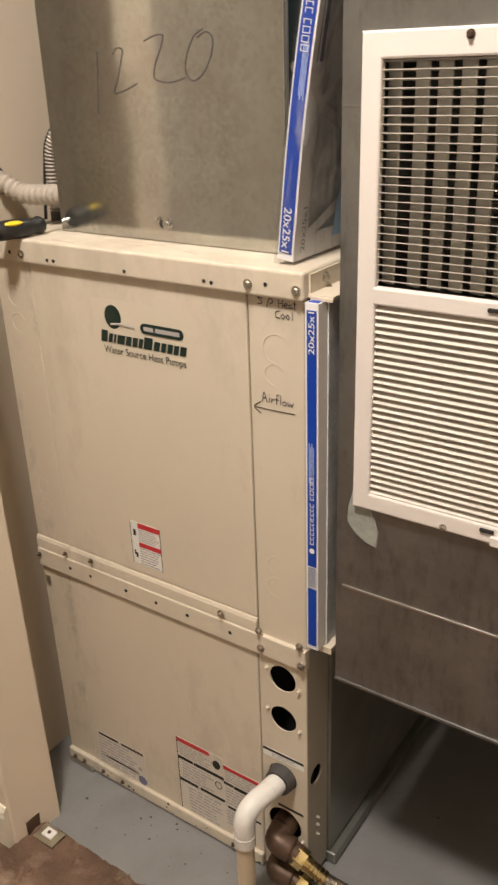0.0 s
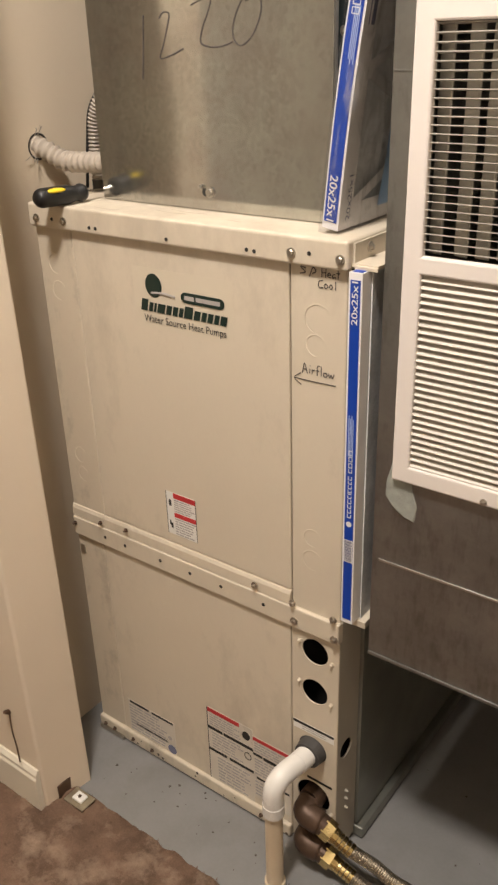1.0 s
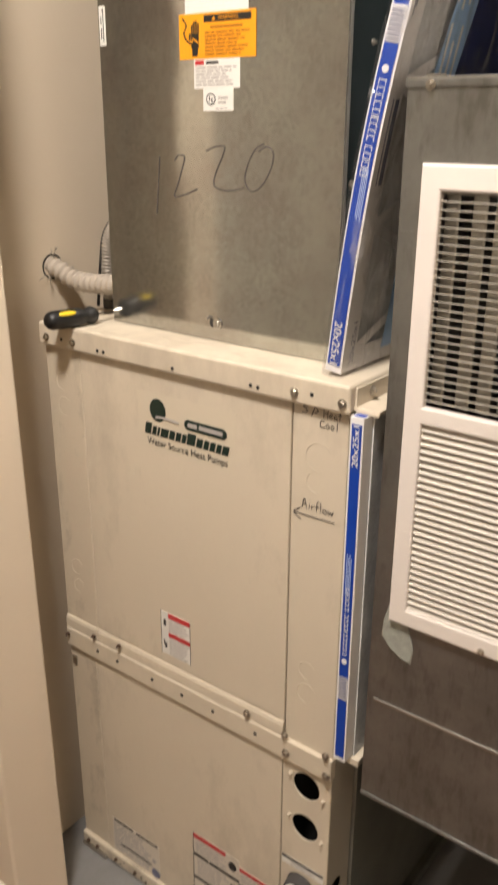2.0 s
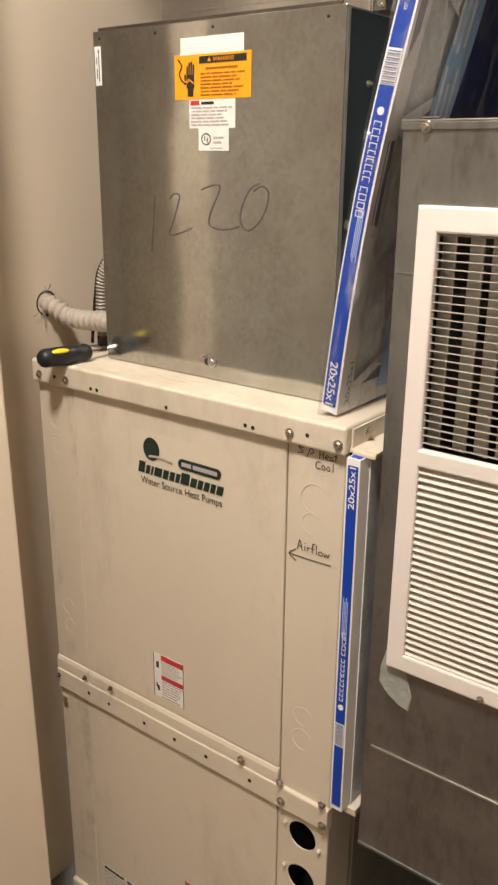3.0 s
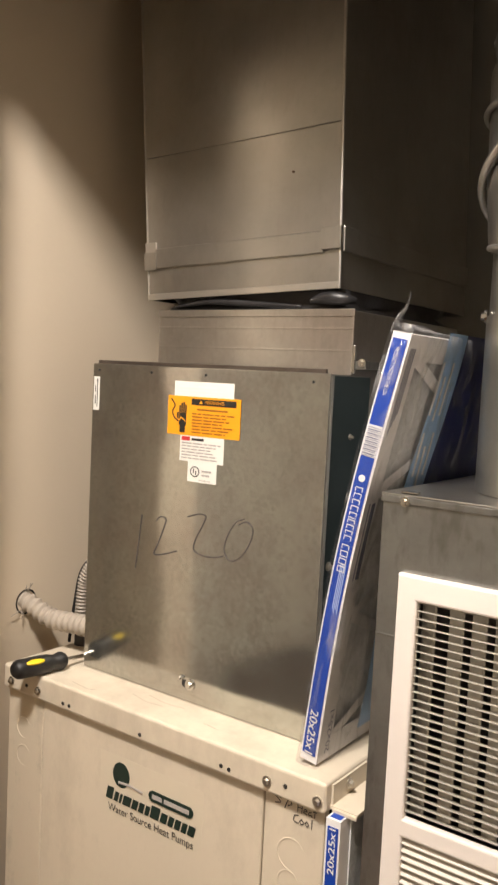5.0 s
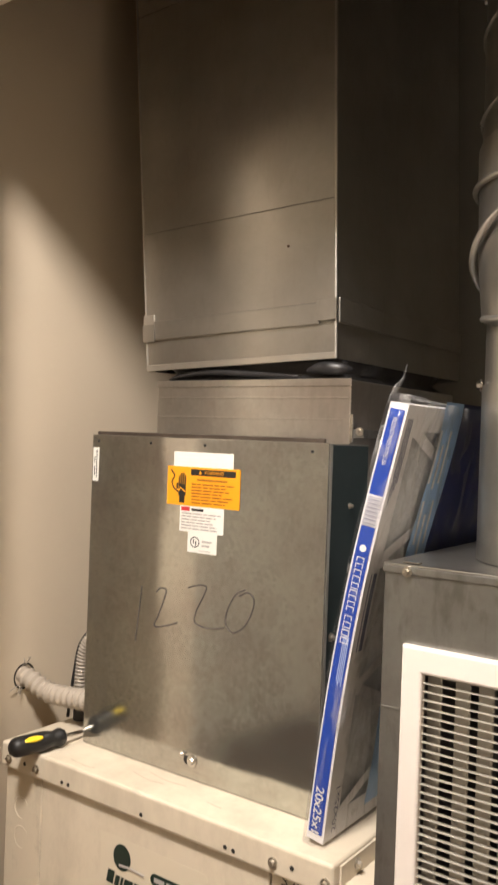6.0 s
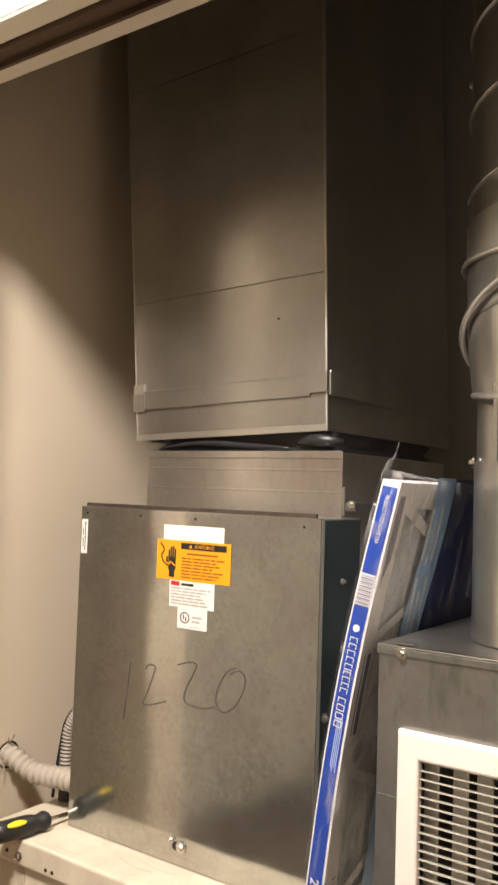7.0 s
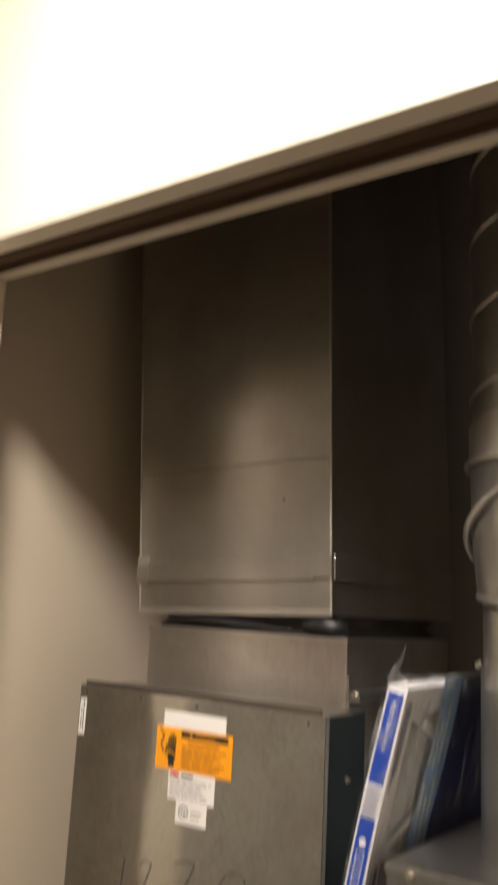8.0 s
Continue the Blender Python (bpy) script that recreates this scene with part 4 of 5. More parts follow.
lean_filter = air_filter("film-wrapped pleated air filter leaning on the return duct", True, LT)
# upside down, foot on the lid, head against the return duct's upper corner
lean_filter.matrix_basis = pose(0.5985, 0.020, 1.252, 0, 9.9, 0) @ pose(LT / 2, 0, FH / 2) @ pose(0, 0, 0, 0, 180, 0) @ pose(-LT / 2, 0, -FH / 2)

rack = thing("filter_rack", (0.69, 0.3, 0.58), "sheet-metal filter rack on the cabinet's side", "filter rack")
part("bottom_rail", box(0.658, 0.700, 0.004, 0.56, 0.598, 0.611, 0.001), M_UNIT, rack)
# added grey sheet in place of the filter's film-wrapped side face
part("outer_sheet", box(0.6865, 0.6885, 0.010, 0.56, 0.612, 1.2), M_MEDIA, rack, "grey sheet standing in for the filter's wrapped side face")
top_rail = part("top_rail", box(0.6595, 0.700, 0.002, 0.56, 1.206, 1.211), M_UNIT, rack)
part("top_flange", box(0.6595, 0.6625, 0.004, 0.56, 1.211, 1.238), M_UNIT, rack)
part("end_flange", box(0.664, 0.700, 0.0, 0.004, 1.203, 1.209, 0.001), M_UNIT, rack)
screw(rack, (0.663, 0.045, 1.226), (1, 0, 0), 0.005)


# ---- the electric heater box on the lid, the plenum and the supply duct ----
def heater_box():
    h = thing("heater_box", (0.344, 0.12, TOP), "galvanised electric heater box with warning stickers on the lid", "heater box")
    x0, x1, y0, y1, z0, z1 = 0.107, 0.580, 0.075, 0.196, TOP + 0.001, 1.777
    cover = part("cover", box(x0, x1, y0, y0 + 0.0035, z0, z1, 0.0012, 2), M_BOX, h, "cloudy galvanised front cover")
    side = part("side", box(x1 - 0.006, x1 - 0.002, y0 + 0.0037, y1, z0, z1 - 0.003, 0.0006), M_BOX_SIDE, h, "side sheet in dark teal, shade and blue reflection put into its colour")
    part("side", box(x0 + 0.002, x0 + 0.006, y0 + 0.0037, y1, z0, z1 - 0.003, 0.0006), M_GALV, h)
    part("side_lip", box(x1 - 0.002, x1 + 0.001, y0 + 0.0037, y0 + 0.010, z0, z1 - 0.003), M_GALV_BRIGHT, side)
    part("top_sheet", box(x0 + 0.002, x1 - 0.002, y0 + 0.0037, y1, z1 - 0.003, z1 - 0.001), M_GALV, h)
    part("top_flange", box(x0 + 0.004, x1 - 0.012, y0 + 0.0075, y0 + 0.013, z1 - 0.001, z1 + 0.006, 0.001), M_RUSTY, h, "brown-edged folded flange")
    part("inside", box(x0 + 0.01, x1 - 0.01, y0 + 0.02, y1 - 0.01, z0, z1 - 0.01), M_DARK, h)
    for x, z in ((0.122, 1.766), (0.243, 1.766), (0.357, 1.766), (0.553, 1.764)):
        part("cover_hole", rod((x, y0 - 0.0006, z), (x, y0 + 0.002, z), 0.0022, n=10), M_DARK, cover)
    part("cover_hole", rod((0.342, y0 - 0.0006, 1.272), (0.342, y0 + 0.002, 1.272), 0.0065, n=14), M_DARK, cover)
    screw(cover, (0.353, y0 - 0.001, 1.2725), (0, -1, 0), 0.006, M_STEEL)
    screw(cover, (0.334, y0 - 0.001, 1.280), (0, -1, 0), 0.003, M_STEEL)
    for y, z in ((0.143, 1.686), (0.101, 1.500)):
        screw(side, (x1 - 0.002, y, z), (1, 0, 0), 0.003 if z > 1.6 else 0.0045, M_SCREW)
    for x in (0.205, 0.318, 0.360):
        part("tab", box(x, x + 0.010, y0 + 0.0145, y0 + 0.018, z1 - 0.001, z1 + 0.006, 0.001), M_STEEL, h)
    y = y0 - 0.0006
    a = decal("notice_sticker", 0.291, 0.410, 1.738, 1.766, y, M_STICK, cover, "white sticker with faint print")
    small_print(text_lines(0.30, 0.40, 1.742, 1.760, 3, 21), y - 0.0004, M_CARD, a)
    o = decal("warning_sticker", 0.279, 0.424, 1.6735, 1.7405, y - 0.0006, M_ORANGE, cover, "orange electric shock warning sticker")
    yy = y - 0.0011
    marks("heading", [(0.328, 0.416, 1.7265, 1.737)], yy, M_BLK, o)
    link("heading_words", words("WARNING", 0.038, 0.0060, front_at(0.374, yy - 0.0005, 1.7318)), M_ORANGE, o)
    b = bmesh.new()
    b.faces.new([b.verts.new(p) for p in ((0.344, yy - 0.0005, 1.7290), (0.351, yy - 0.0005, 1.7290), (0.3475, yy - 0.0005, 1.7350))])
    part("triangle", b, M_ORANGE, o)
    small_print(text_lines(0.330, 0.414, 1.677, 1.714, 7, 22) + [(0.340, 0.400, 1.7175, 1.7205)], yy, M_RUST, o)
    # pictogram: a cable and an open palm as plain rounded bars
    p = bmesh.new()
    box(0.303, 0.318, yy, yy + 0.0004, 1.690, 1.711, 0.0001, bm=p)
    box(0.305, 0.316, yy, yy + 0.0004, 1.678, 1.690, bm=p)
    for k, top in enumerate((1.724, 1.729, 1.730, 1.726)):
        box(0.3030 + k * 0.0041, 0.3060 + k * 0.0041, yy, yy + 0.0004, 1.711, top, bm=p)
    box(0.2985, 0.3020, yy, yy + 0.0004, 1.696, 1.712, bm=p)
    part("pictogram", p, M_BLK, o)
    part("pictogram", stroke([(0.286, 1.735), (0.294, 1.724), (0.289, 1.713), (0.294, 1.702), (0.301, 1.699)], yy, 0.0014), M_BLK, o)
    part("pictogram_flash", stroke([(0.298, 1.702), (0.306, 1.699), (0.307, 1.704), (0.318, 1.697)], yy - 0.0006, 0.0010, 2), M_ORANGE, o)
    r = decal("rating_sticker", 0.3070, 0.3950, 1.629, 1.6733, y - 0.0002, M_STICK, cover, "white rating sticker")
    part("red_mark", bars([(0.3100, 0.3270, 1.6645, 1.6715)], y - 0.0007), M_RED, r)
    marks("heading", [(0.3310, 0.3550, 1.6655, 1.6695)], y - 0.0007, M_BLK, r)
    small_print(text_lines(0.3110, 0.3910, 1.632, 1.663, 6, 23), y - 0.0007, M_GREY, r)
    u = decal("approval_sticker", 0.3250, 0.3830, 1.5945, 1.6289, y - 0.0004, M_STICK, cover, "white sticker with a round mark")
    part("round_mark", ring((0.3400, y - 0.0008, 1.6125), 0.0085, 0.0009), M_BLK, u)
    part("mark_bars", bars([(0.3365, 0.3382, 1.610, 1.617), (0.3412, 0.3430, 1.607, 1.614)], y - 0.0009), M_BLK, u)
    small_print(text_lines(0.3540, 0.3750, 1.604, 1.618, 2, 24) + text_lines(0.3490, 0.3770, 1.597, 1.600, 1, 25), y - 0.0009, M_GREY, u)
    s = decal("arrow_sticker", 0.1110, 0.1250, 1.703, 1.766, y, M_STICK, cover, "narrow white arrow sticker")
    part("arrow", bars([(0.1197, 0.1211, 1.709, 1.759), (0.1150, 0.1165, 1.714, 1.731), (0.1150, 0.1165, 1.737, 1.749)], y - 0.0005), M_BLK, s)
    b = bmesh.new()
    b.faces.new([b.verts.new(q) for q in ((0.1180, y - 0.0006, 1.757), (0.1228, y - 0.0006, 1.757), (0.1204, y - 0.0006, 1.763))])
    part("arrow", b, M_BLK, s)
    for label_part in (a, o, r, u):
        shifted(label_part, (0.004, 0, 0.0035), 1.0, 0.915, (0, 0, 1.5945))
    shifted(s, (-0.001, 0, 0.0035), 1.0, 0.915, (0, 0, 1.5945))
    # number written with a marker
    yy = y0 - 0.0004
    for pts in ([(0.234, 1.531), (0.229, 1.487), (0.223, 1.439)],
                [(0.266, 1.525), (0.275, 1.533), (0.287, 1.531), (0.283, 1.516), (0.272, 1.489), (0.264, 1.470), (0.288, 1.474), (0.313, 1.483)],
                [(0.332, 1.541), (0.354, 1.548), (0.369, 1.547), (0.364, 1.532), (0.351, 1.508), (0.348, 1.490), (0.367, 1.484), (0.388, 1.485), (0.407, 1.490)],
                [(0.444, 1.553), (0.427, 1.544), (0.412, 1.519), (0.409, 1.497), (0.422, 1.485), (0.442, 1.496), (0.457, 1.520), (0.460, 1.541), (0.448, 1.549), (0.433, 1.542)]):
        part("marker_digit", stroke(pts, yy, 0.0012), M_MARK, cover)
    return h


heater_box()

plenum = thing("plenum", (0.345, 0.42, TOP), "galvanised sheet-metal plenum standing on the cabinet", "duct")
body = part("body", box(0.142, 0.543, 0.1985, 0.60, TOP + 0.001, 1.876, 0.002), M_PLENUM, plenum)
part("top_hem", box(0.141, 0.5440, 0.1965, 0.1983, 1.866, 1.878, 0.0008), M_PLENUM, body)
part("side_flange", box(0.5435, 0.566, 0.2005, 0.60, 1.786, 1.799, 0.001), M_GALV_DULL, plenum)
part("corner_strip", box(0.5435, 0.549, 0.1955, 0.2000, 1.779, 1.822, 0.001), M_STEEL, plenum)
screw(plenum, (0.560, 0.199, 1.796), (0, -1, 0), 0.0042, M_SCREW)
for z in (1.812, 1.846):
    part("crease", box(0.143, 0.542, 0.1979, 0.1990, z, z + 0.003, 0.0005), M_PLENUM, body)

connector = thing("flexible_connector", (0.34, 0.4, 1.89), "black flexible connector between plenum and duct", "duct connector")


def bellows():
    b = bmesh.new()
    prev = None
    n = 120
    for lvl, (z, inset) in enumerate(((1.880, 0.020), (1.902, 0.010), (1.912, 0.020), (1.925, 0.012), (1.950, 0.022))):
        loop = []
        for k in range(n):
            a = 2 * math.pi * k / n
            c, s = math.cos(a), math.sin(a)
            q = max(abs(c), abs(s))
            x = 0.332 + (0.192 - inset) * c / q
            y = 0.400 + (0.200 - inset) * s / q
            w = noise.noise(Vector((x * 14, y * 14, lvl)))
            loop.append(b.verts.new((x + 0.006 * w, y + 0.006 * w, z + 0.004 * w)))
        if prev:
            for k in range(n):
                b.faces.new((prev[k], prev[(k + 1) % n], loop[(k + 1) % n], loop[k]))
        prev = loop
    return b


part("sleeve", bellows(), M_CANVAS, connector, "", True)
part("clamp_strip", box(0.160, 0.530, 0.2015, 0.2045, 1.886, 1.9005, 0.001), M_BLACK, connector)
for pts, rad in (([(0.165, 0.203, 1.905), (0.25, 0.198, 1.913), (0.35, 0.201, 1.908), (0.44, 0.199, 1.903)], 0.0055),
                 ([(0.455, 0.203, 1.912), (0.485, 0.194, 1.915), (0.515, 0.198, 1.914), (0.532, 0.212, 1.913)], 0.0105)):
    part("fold", tube(smooth_path(pts, 7), lambda i, t: rad * (0.35 + 0.65 * math.sin(math.pi * t)), 12, 0.7, 1), M_CANVAS, connector, "", True)
shifted(connector, (0, 0.008, -0.020))


def supply_duct():
    d = thing("supply_duct", (0.315, 0.44, 1.92), "large galvanised supply duct hanging from the ceiling", "duct")
    # built square, then leaned as one: a slight tilt towards the side wall
    x0, x1, y0, y1, z0, z1 = 0.114, 0.513, 0.200, 0.70, 1.897, DECK
    tilt = Matrix.Translation((x0, 0, z0)) @ Matrix.Rotation(radians(-1.9), 4, "Y") @ Matrix.Translation((-x0, 0, -z0))

    def leaned(name, b, material, parent, label=""):
        bmesh.ops.transform(b, matrix=tilt, verts=b.verts)
        for v in b.verts:
            v.co.x -= (x1 - v.co.x) / (x1 - x0) * 0.048 * max(0.0, v.co.z - z0)
        return part(name, b, material, parent, label)

    t = 0.002
    seam = 2.150
    main = leaned("front_sheet", box(x0, x1, y0, y0 + t, z0, seam, 0.0004), M_GALV, d)
    leaned("side_sheet", box(x0, x0 + t, y0 + t, y1, z0, z1 - 0.03), M_GALV, d)
    leaned("side_sheet", box(x1 - t, x1, y0 + t, y1 - t, z0, z1 - 0.03), M_GALV, d)
    leaned("back_sheet", box(x0 + t, x1, y1 - t, y1, z0, z1 - 0.03), M_GALV, d)
    leaned("upper_sheet", box(x0 + 0.001, x1 - 0.001, y0 - 0.0007, y0 + 0.001, seam + 0.0009, 2.560, 0.0006), M_GALV, d)
    leaned("upper_sheet", box(x0 + 0.001, x1 - 0.001, y0 - 0.0005, y0 + 0.0015, 2.5615, z1 - 0.03, 0.0006), M_GALV, d)
    leaned("corner_edge", rod((x1, y0, z0), (x1, y0, z1 - 0.04), 0.0028, n=8), M_GALV_BRIGHT, main, "bright folded corner")
    leaned("corner_edge", rod((x0, y0, z0), (x0, y0, z1 - 0.04), 0.0018, n=8), M_GALV_BRIGHT, main, "bright folded corner")
    leaned("bottom_hem", box(x0 - 0.001, x1 + 0.001, y0 - 0.003, y0 - 0.0002, z0 - 0.001, z0 + 0.010, 0.001), M_GALV_BRIGHT, main)
    # drive cleats round the joint
    cl = leaned("front_cleat", box(x0 + 0.02, x1 - 0.028, y0 - 0.005, y0 - 0.0002, z0 + 0.055, z0 + 0.090, 0.0018), M_GALV, d, "flat joint cleat")
    leaned("side_cleat", box(x1 + 0.0002, x1 + 0.005, y0 + 0.004, y1, z0 + 0.056, z0 + 0.096, 0.0018), M_GALV, d, "flat joint cleat")
    leaned("cleat_tab", box(x1 - 0.032, x1 + 0.004, y0 - 0.007, y0 - 0.0052, z0 + 0.060, z0 + 0.094, 0.0006), M_GALV, cl, "bent-over tab")
    leaned("cleat_tab", box(x0 - 0.004, x0 + 0.024, y0 - 0.007, y0 - 0.0052, z0 + 0.052, z0 + 0.084, 0.0006), M_GALV, cl, "bent-over tab")
    leaned("cleat_tab", box(x0 - 0.003, x0 + 0.022, y0 - 0.0048, y0 - 0.0005, z0 + 0.084, z0 + 0.102, 0.001), M_GALV_BRIGHT, cl)
    leaned("rivet", rod((0.425, y0 - 0.002, 2.085), (0.425, y0 + 0.001, 2.085), 0.002, n=10), M_BRONZE, main)
    return d


supply_duct()


# ---- the return duct with its grille, and the round pipe on top ----
RX0, RX1, RY, RZ0, RZ1 = 0.708, 1.40, 0.005, 0.553, 1.633
GX0, GX1, GZ0, GZ1 = 0.739, 1.322, 0.900, 1.537


def return_duct():
    d = thing("return_duct", (1.05, 0.3, RZ0), "grey weathered return air duct beside the cabinet", "duct")
    t = 0.003
    f = plate(RX0, RX1, RZ0, RZ1, RY, t, gap=[(GX0 + 0.02, GX1 - 0.02, GZ0 + 0.02, GZ1 - 0.02)])
    front = part("front_sheet", f, M_GALV_DULL, d, "dull stained front sheet")
    part("side_sheet", box(RX0, RX0 + t, RY + t, 0.60, RZ0, RZ1 - t), M_GALV_DULL, d)
    part("side_sheet", box(RX1 - t, RX1, RY + t, 0.60, RZ0, RZ1 - t), M_GALV_DULL, d)
    part("bottom_sheet", box(RX0 + t, RX1 - t, RY + t, 0.60, RZ0, RZ0 + t), M_GALV_DULL, d)
    part("back_sheet", box(RX0 + t, RX1 - t, 0.597, 0.60, RZ0 + t, RZ1 - t), M_GALV_DULL, d)
    top = part("top_sheet", box(RX0 - 0.002, RX1, RY - 0.002, 0.60, RZ1 - t, RZ1, 0.001), M_GALV, d)
    part("top_hem", box(RX0 - 0.002, RX1, RY - 0.0025, RY - 0.0005, RZ1 - 0.012, RZ1 - t, 0.0008), M_GALV_DULL, top)
    part("corner_patch", box(RX0 + 0.022, RX0 + 0.044, RY + 0.002, RY + 0.012, RZ1 + 0.0003, RZ1 + 0.003, 0.001), M_STEEL, top, "bright bent metal tab")
    screw(front, (0.739, RY - 0.003, 1.624), (0, -1, 0), 0.0042, M_SCREW)
    part("seam", box(RX0 + 0.012, RX1, RY - 0.0022, RY - 0.0003, 0.7440, 0.7480, 0.0006), M_GALV_BRIGHT, front, "pale horizontal seam")
    part("bottom_hem", box(RX0, RX1, RY - 0.003, RY - 0.0003, RZ0, RZ0 + 0.006, 0.001), M_GALV_DULL, front)
    part("seam", box(RX0 + 0.001, GX0 + 0.01, RY - 0.0012, RY - 0.0002, 1.4530, 1.4555, 0.0004), M_GALV_DULL, front, "faint horizontal crease")
    # smeared sealant
    m = bmesh.new()
    pts = [(0.736, 0.925), (0.727, 0.890), (0.726, 0.864), (0.742, 0.846), (0.760, 0.835), (0.776, 0.832), (0.779, 0.858), (0.772, 0.880), (0.768, 0.896), (0.750, 0.915)]
    lo = [m.verts.new((x, RY - 0.0004, z)) for x, z in pts]
    hi = [m.verts.new((x * 0.94 + 0.752 * 0.06, RY - 0.0022, z * 0.94 + 0.872 * 0.06)) for x, z in pts]
    for i in range(len(pts)):
        m.faces.new((lo[i], lo[(i + 1) % len(pts)], hi[(i + 1) % len(pts)], hi[i]))
    m.faces.new(hi)
    bmesh.ops.recalc_face_normals(m, faces=m.faces[:])
    part("sealant_smear", m, M_TAPE, front, "grey smear of sealant")
    return d


return_duct()


def return_grille():
    g = thing("return_grille", ((GX0 + GX1) / 2, RY, GZ0), "white enamelled return air grille with two louvred fields", "grille")
    y0, y1 = RY - 0.011, RY - 0.0005
    fx0, fx1 = 0.766, 1.294
    UZ0, UZ1, LZ0, LZ1 = 1.2340, 1.506, 0.9270, 1.2100

    b = plate(GX0, GX1, GZ0, GZ1, y0, y1 - y0, gap=[(fx0, fx1, UZ0, UZ1), (fx0, fx1, LZ0, LZ1)])
    edge = [e for e in b.edges if len(e.link_faces) == 2 and e.calc_face_angle() > 1.0 and all(abs(v.co.y - y0) < 1e-5 for v in e.verts)]
    bmesh.ops.bevel(b, geom=edge, offset=0.003, segments=2, profile=0.5, affect="EDGES")
    fr = part("frame", b, M_WHITE, g, "white enamelled steel frame")
    screw(fr, (0.873, y0, 1.5285), (0, -1, 0), 0.0035, M_BRONZE)
    screw(fr, (0.882, y0, 0.9065), (0, -1, 0), 0.0035)
    part("latch", box(0.934, 0.954, y0 - 0.003, y0 + 0.001, 0.917, 0.922, 0.001), M_DARK, fr)
    part("latch", box(0.919, 0.940, y0 - 0.003, y0 + 0.001, 1.221, 1.226, 0.001), M_DARK, fr)

    part("latch_tab", box(0.950, 0.972, y0 - 0.005, y0 + 0.001, 0.899, 0.914, 0.002), M_WHITE, fr, "white folded latch tab")
    uneven = random.Random(6)

    def shared(name, me, places, material):
        for k, p in enumerate(places):
            ob = new(name, me)
            if not me.materials:
                me.materials.append(material)
            ob.parent = g
            ob.matrix_parent_inverse = g.matrix_basis.inverted()
            ob.matrix_basis = Matrix.Translation(p) @ pose(0, 0, 0, uneven.uniform(-2.5, 2.5) if name == "louvre" else 0, 0, 0)

    def mesh_of(bm, name):
        me = bpy.data.meshes.new(name)
        bm.normal_update()
        bm.to_mesh(me)
        bm.free()
        return me

    # upper field: thin level blades in front of upright grey ones
    n = 27
    thin = box(fx0, fx1, -0.009, 0.0, -0.0006, 0.0006)
    bmesh.ops.transform(thin, matrix=pose(0, 0, 0, -11, 0, 0), verts=thin.verts)
    shared("blade", mesh_of(thin, "blade"), [(0, RY + 0.003, UZ0 + 0.002 + (k + 0.5) * (UZ1 - UZ0) / n) for k in range(n)], M_BLADE)
    up = box(-0.0112, 0.0112, -0.002, 0.002, UZ0, UZ1, 0.0015, 1)
    bmesh.ops.transform(up, matrix=pose(0, 0, 0, 0, 0, -18), verts=up.verts)
    shared("upright_blade", mesh_of(up, "upright_blade"), [(fx0 + (0.008 if k == 0 else 0.0150 + k * 0.0285), RY + 0.012, 0) for k in range(19)], M_VANE)
    # lower field: sloping white louvres
    n = 28
    lv = box(fx0, fx1, -0.0063, 0.0063, -0.0008, 0.0008, 0.0005, 1)
    bmesh.ops.transform(lv, matrix=pose(0, 0, 0, 38, 0, 0), verts=lv.verts)
    shared("louvre", mesh_of(lv, "louvre"), [(0, RY - 0.0035, LZ0 + (k + 0.5) * (LZ1 - LZ0) / n) for k in range(n)], M_LOUVRE)
    return g


return_grille()


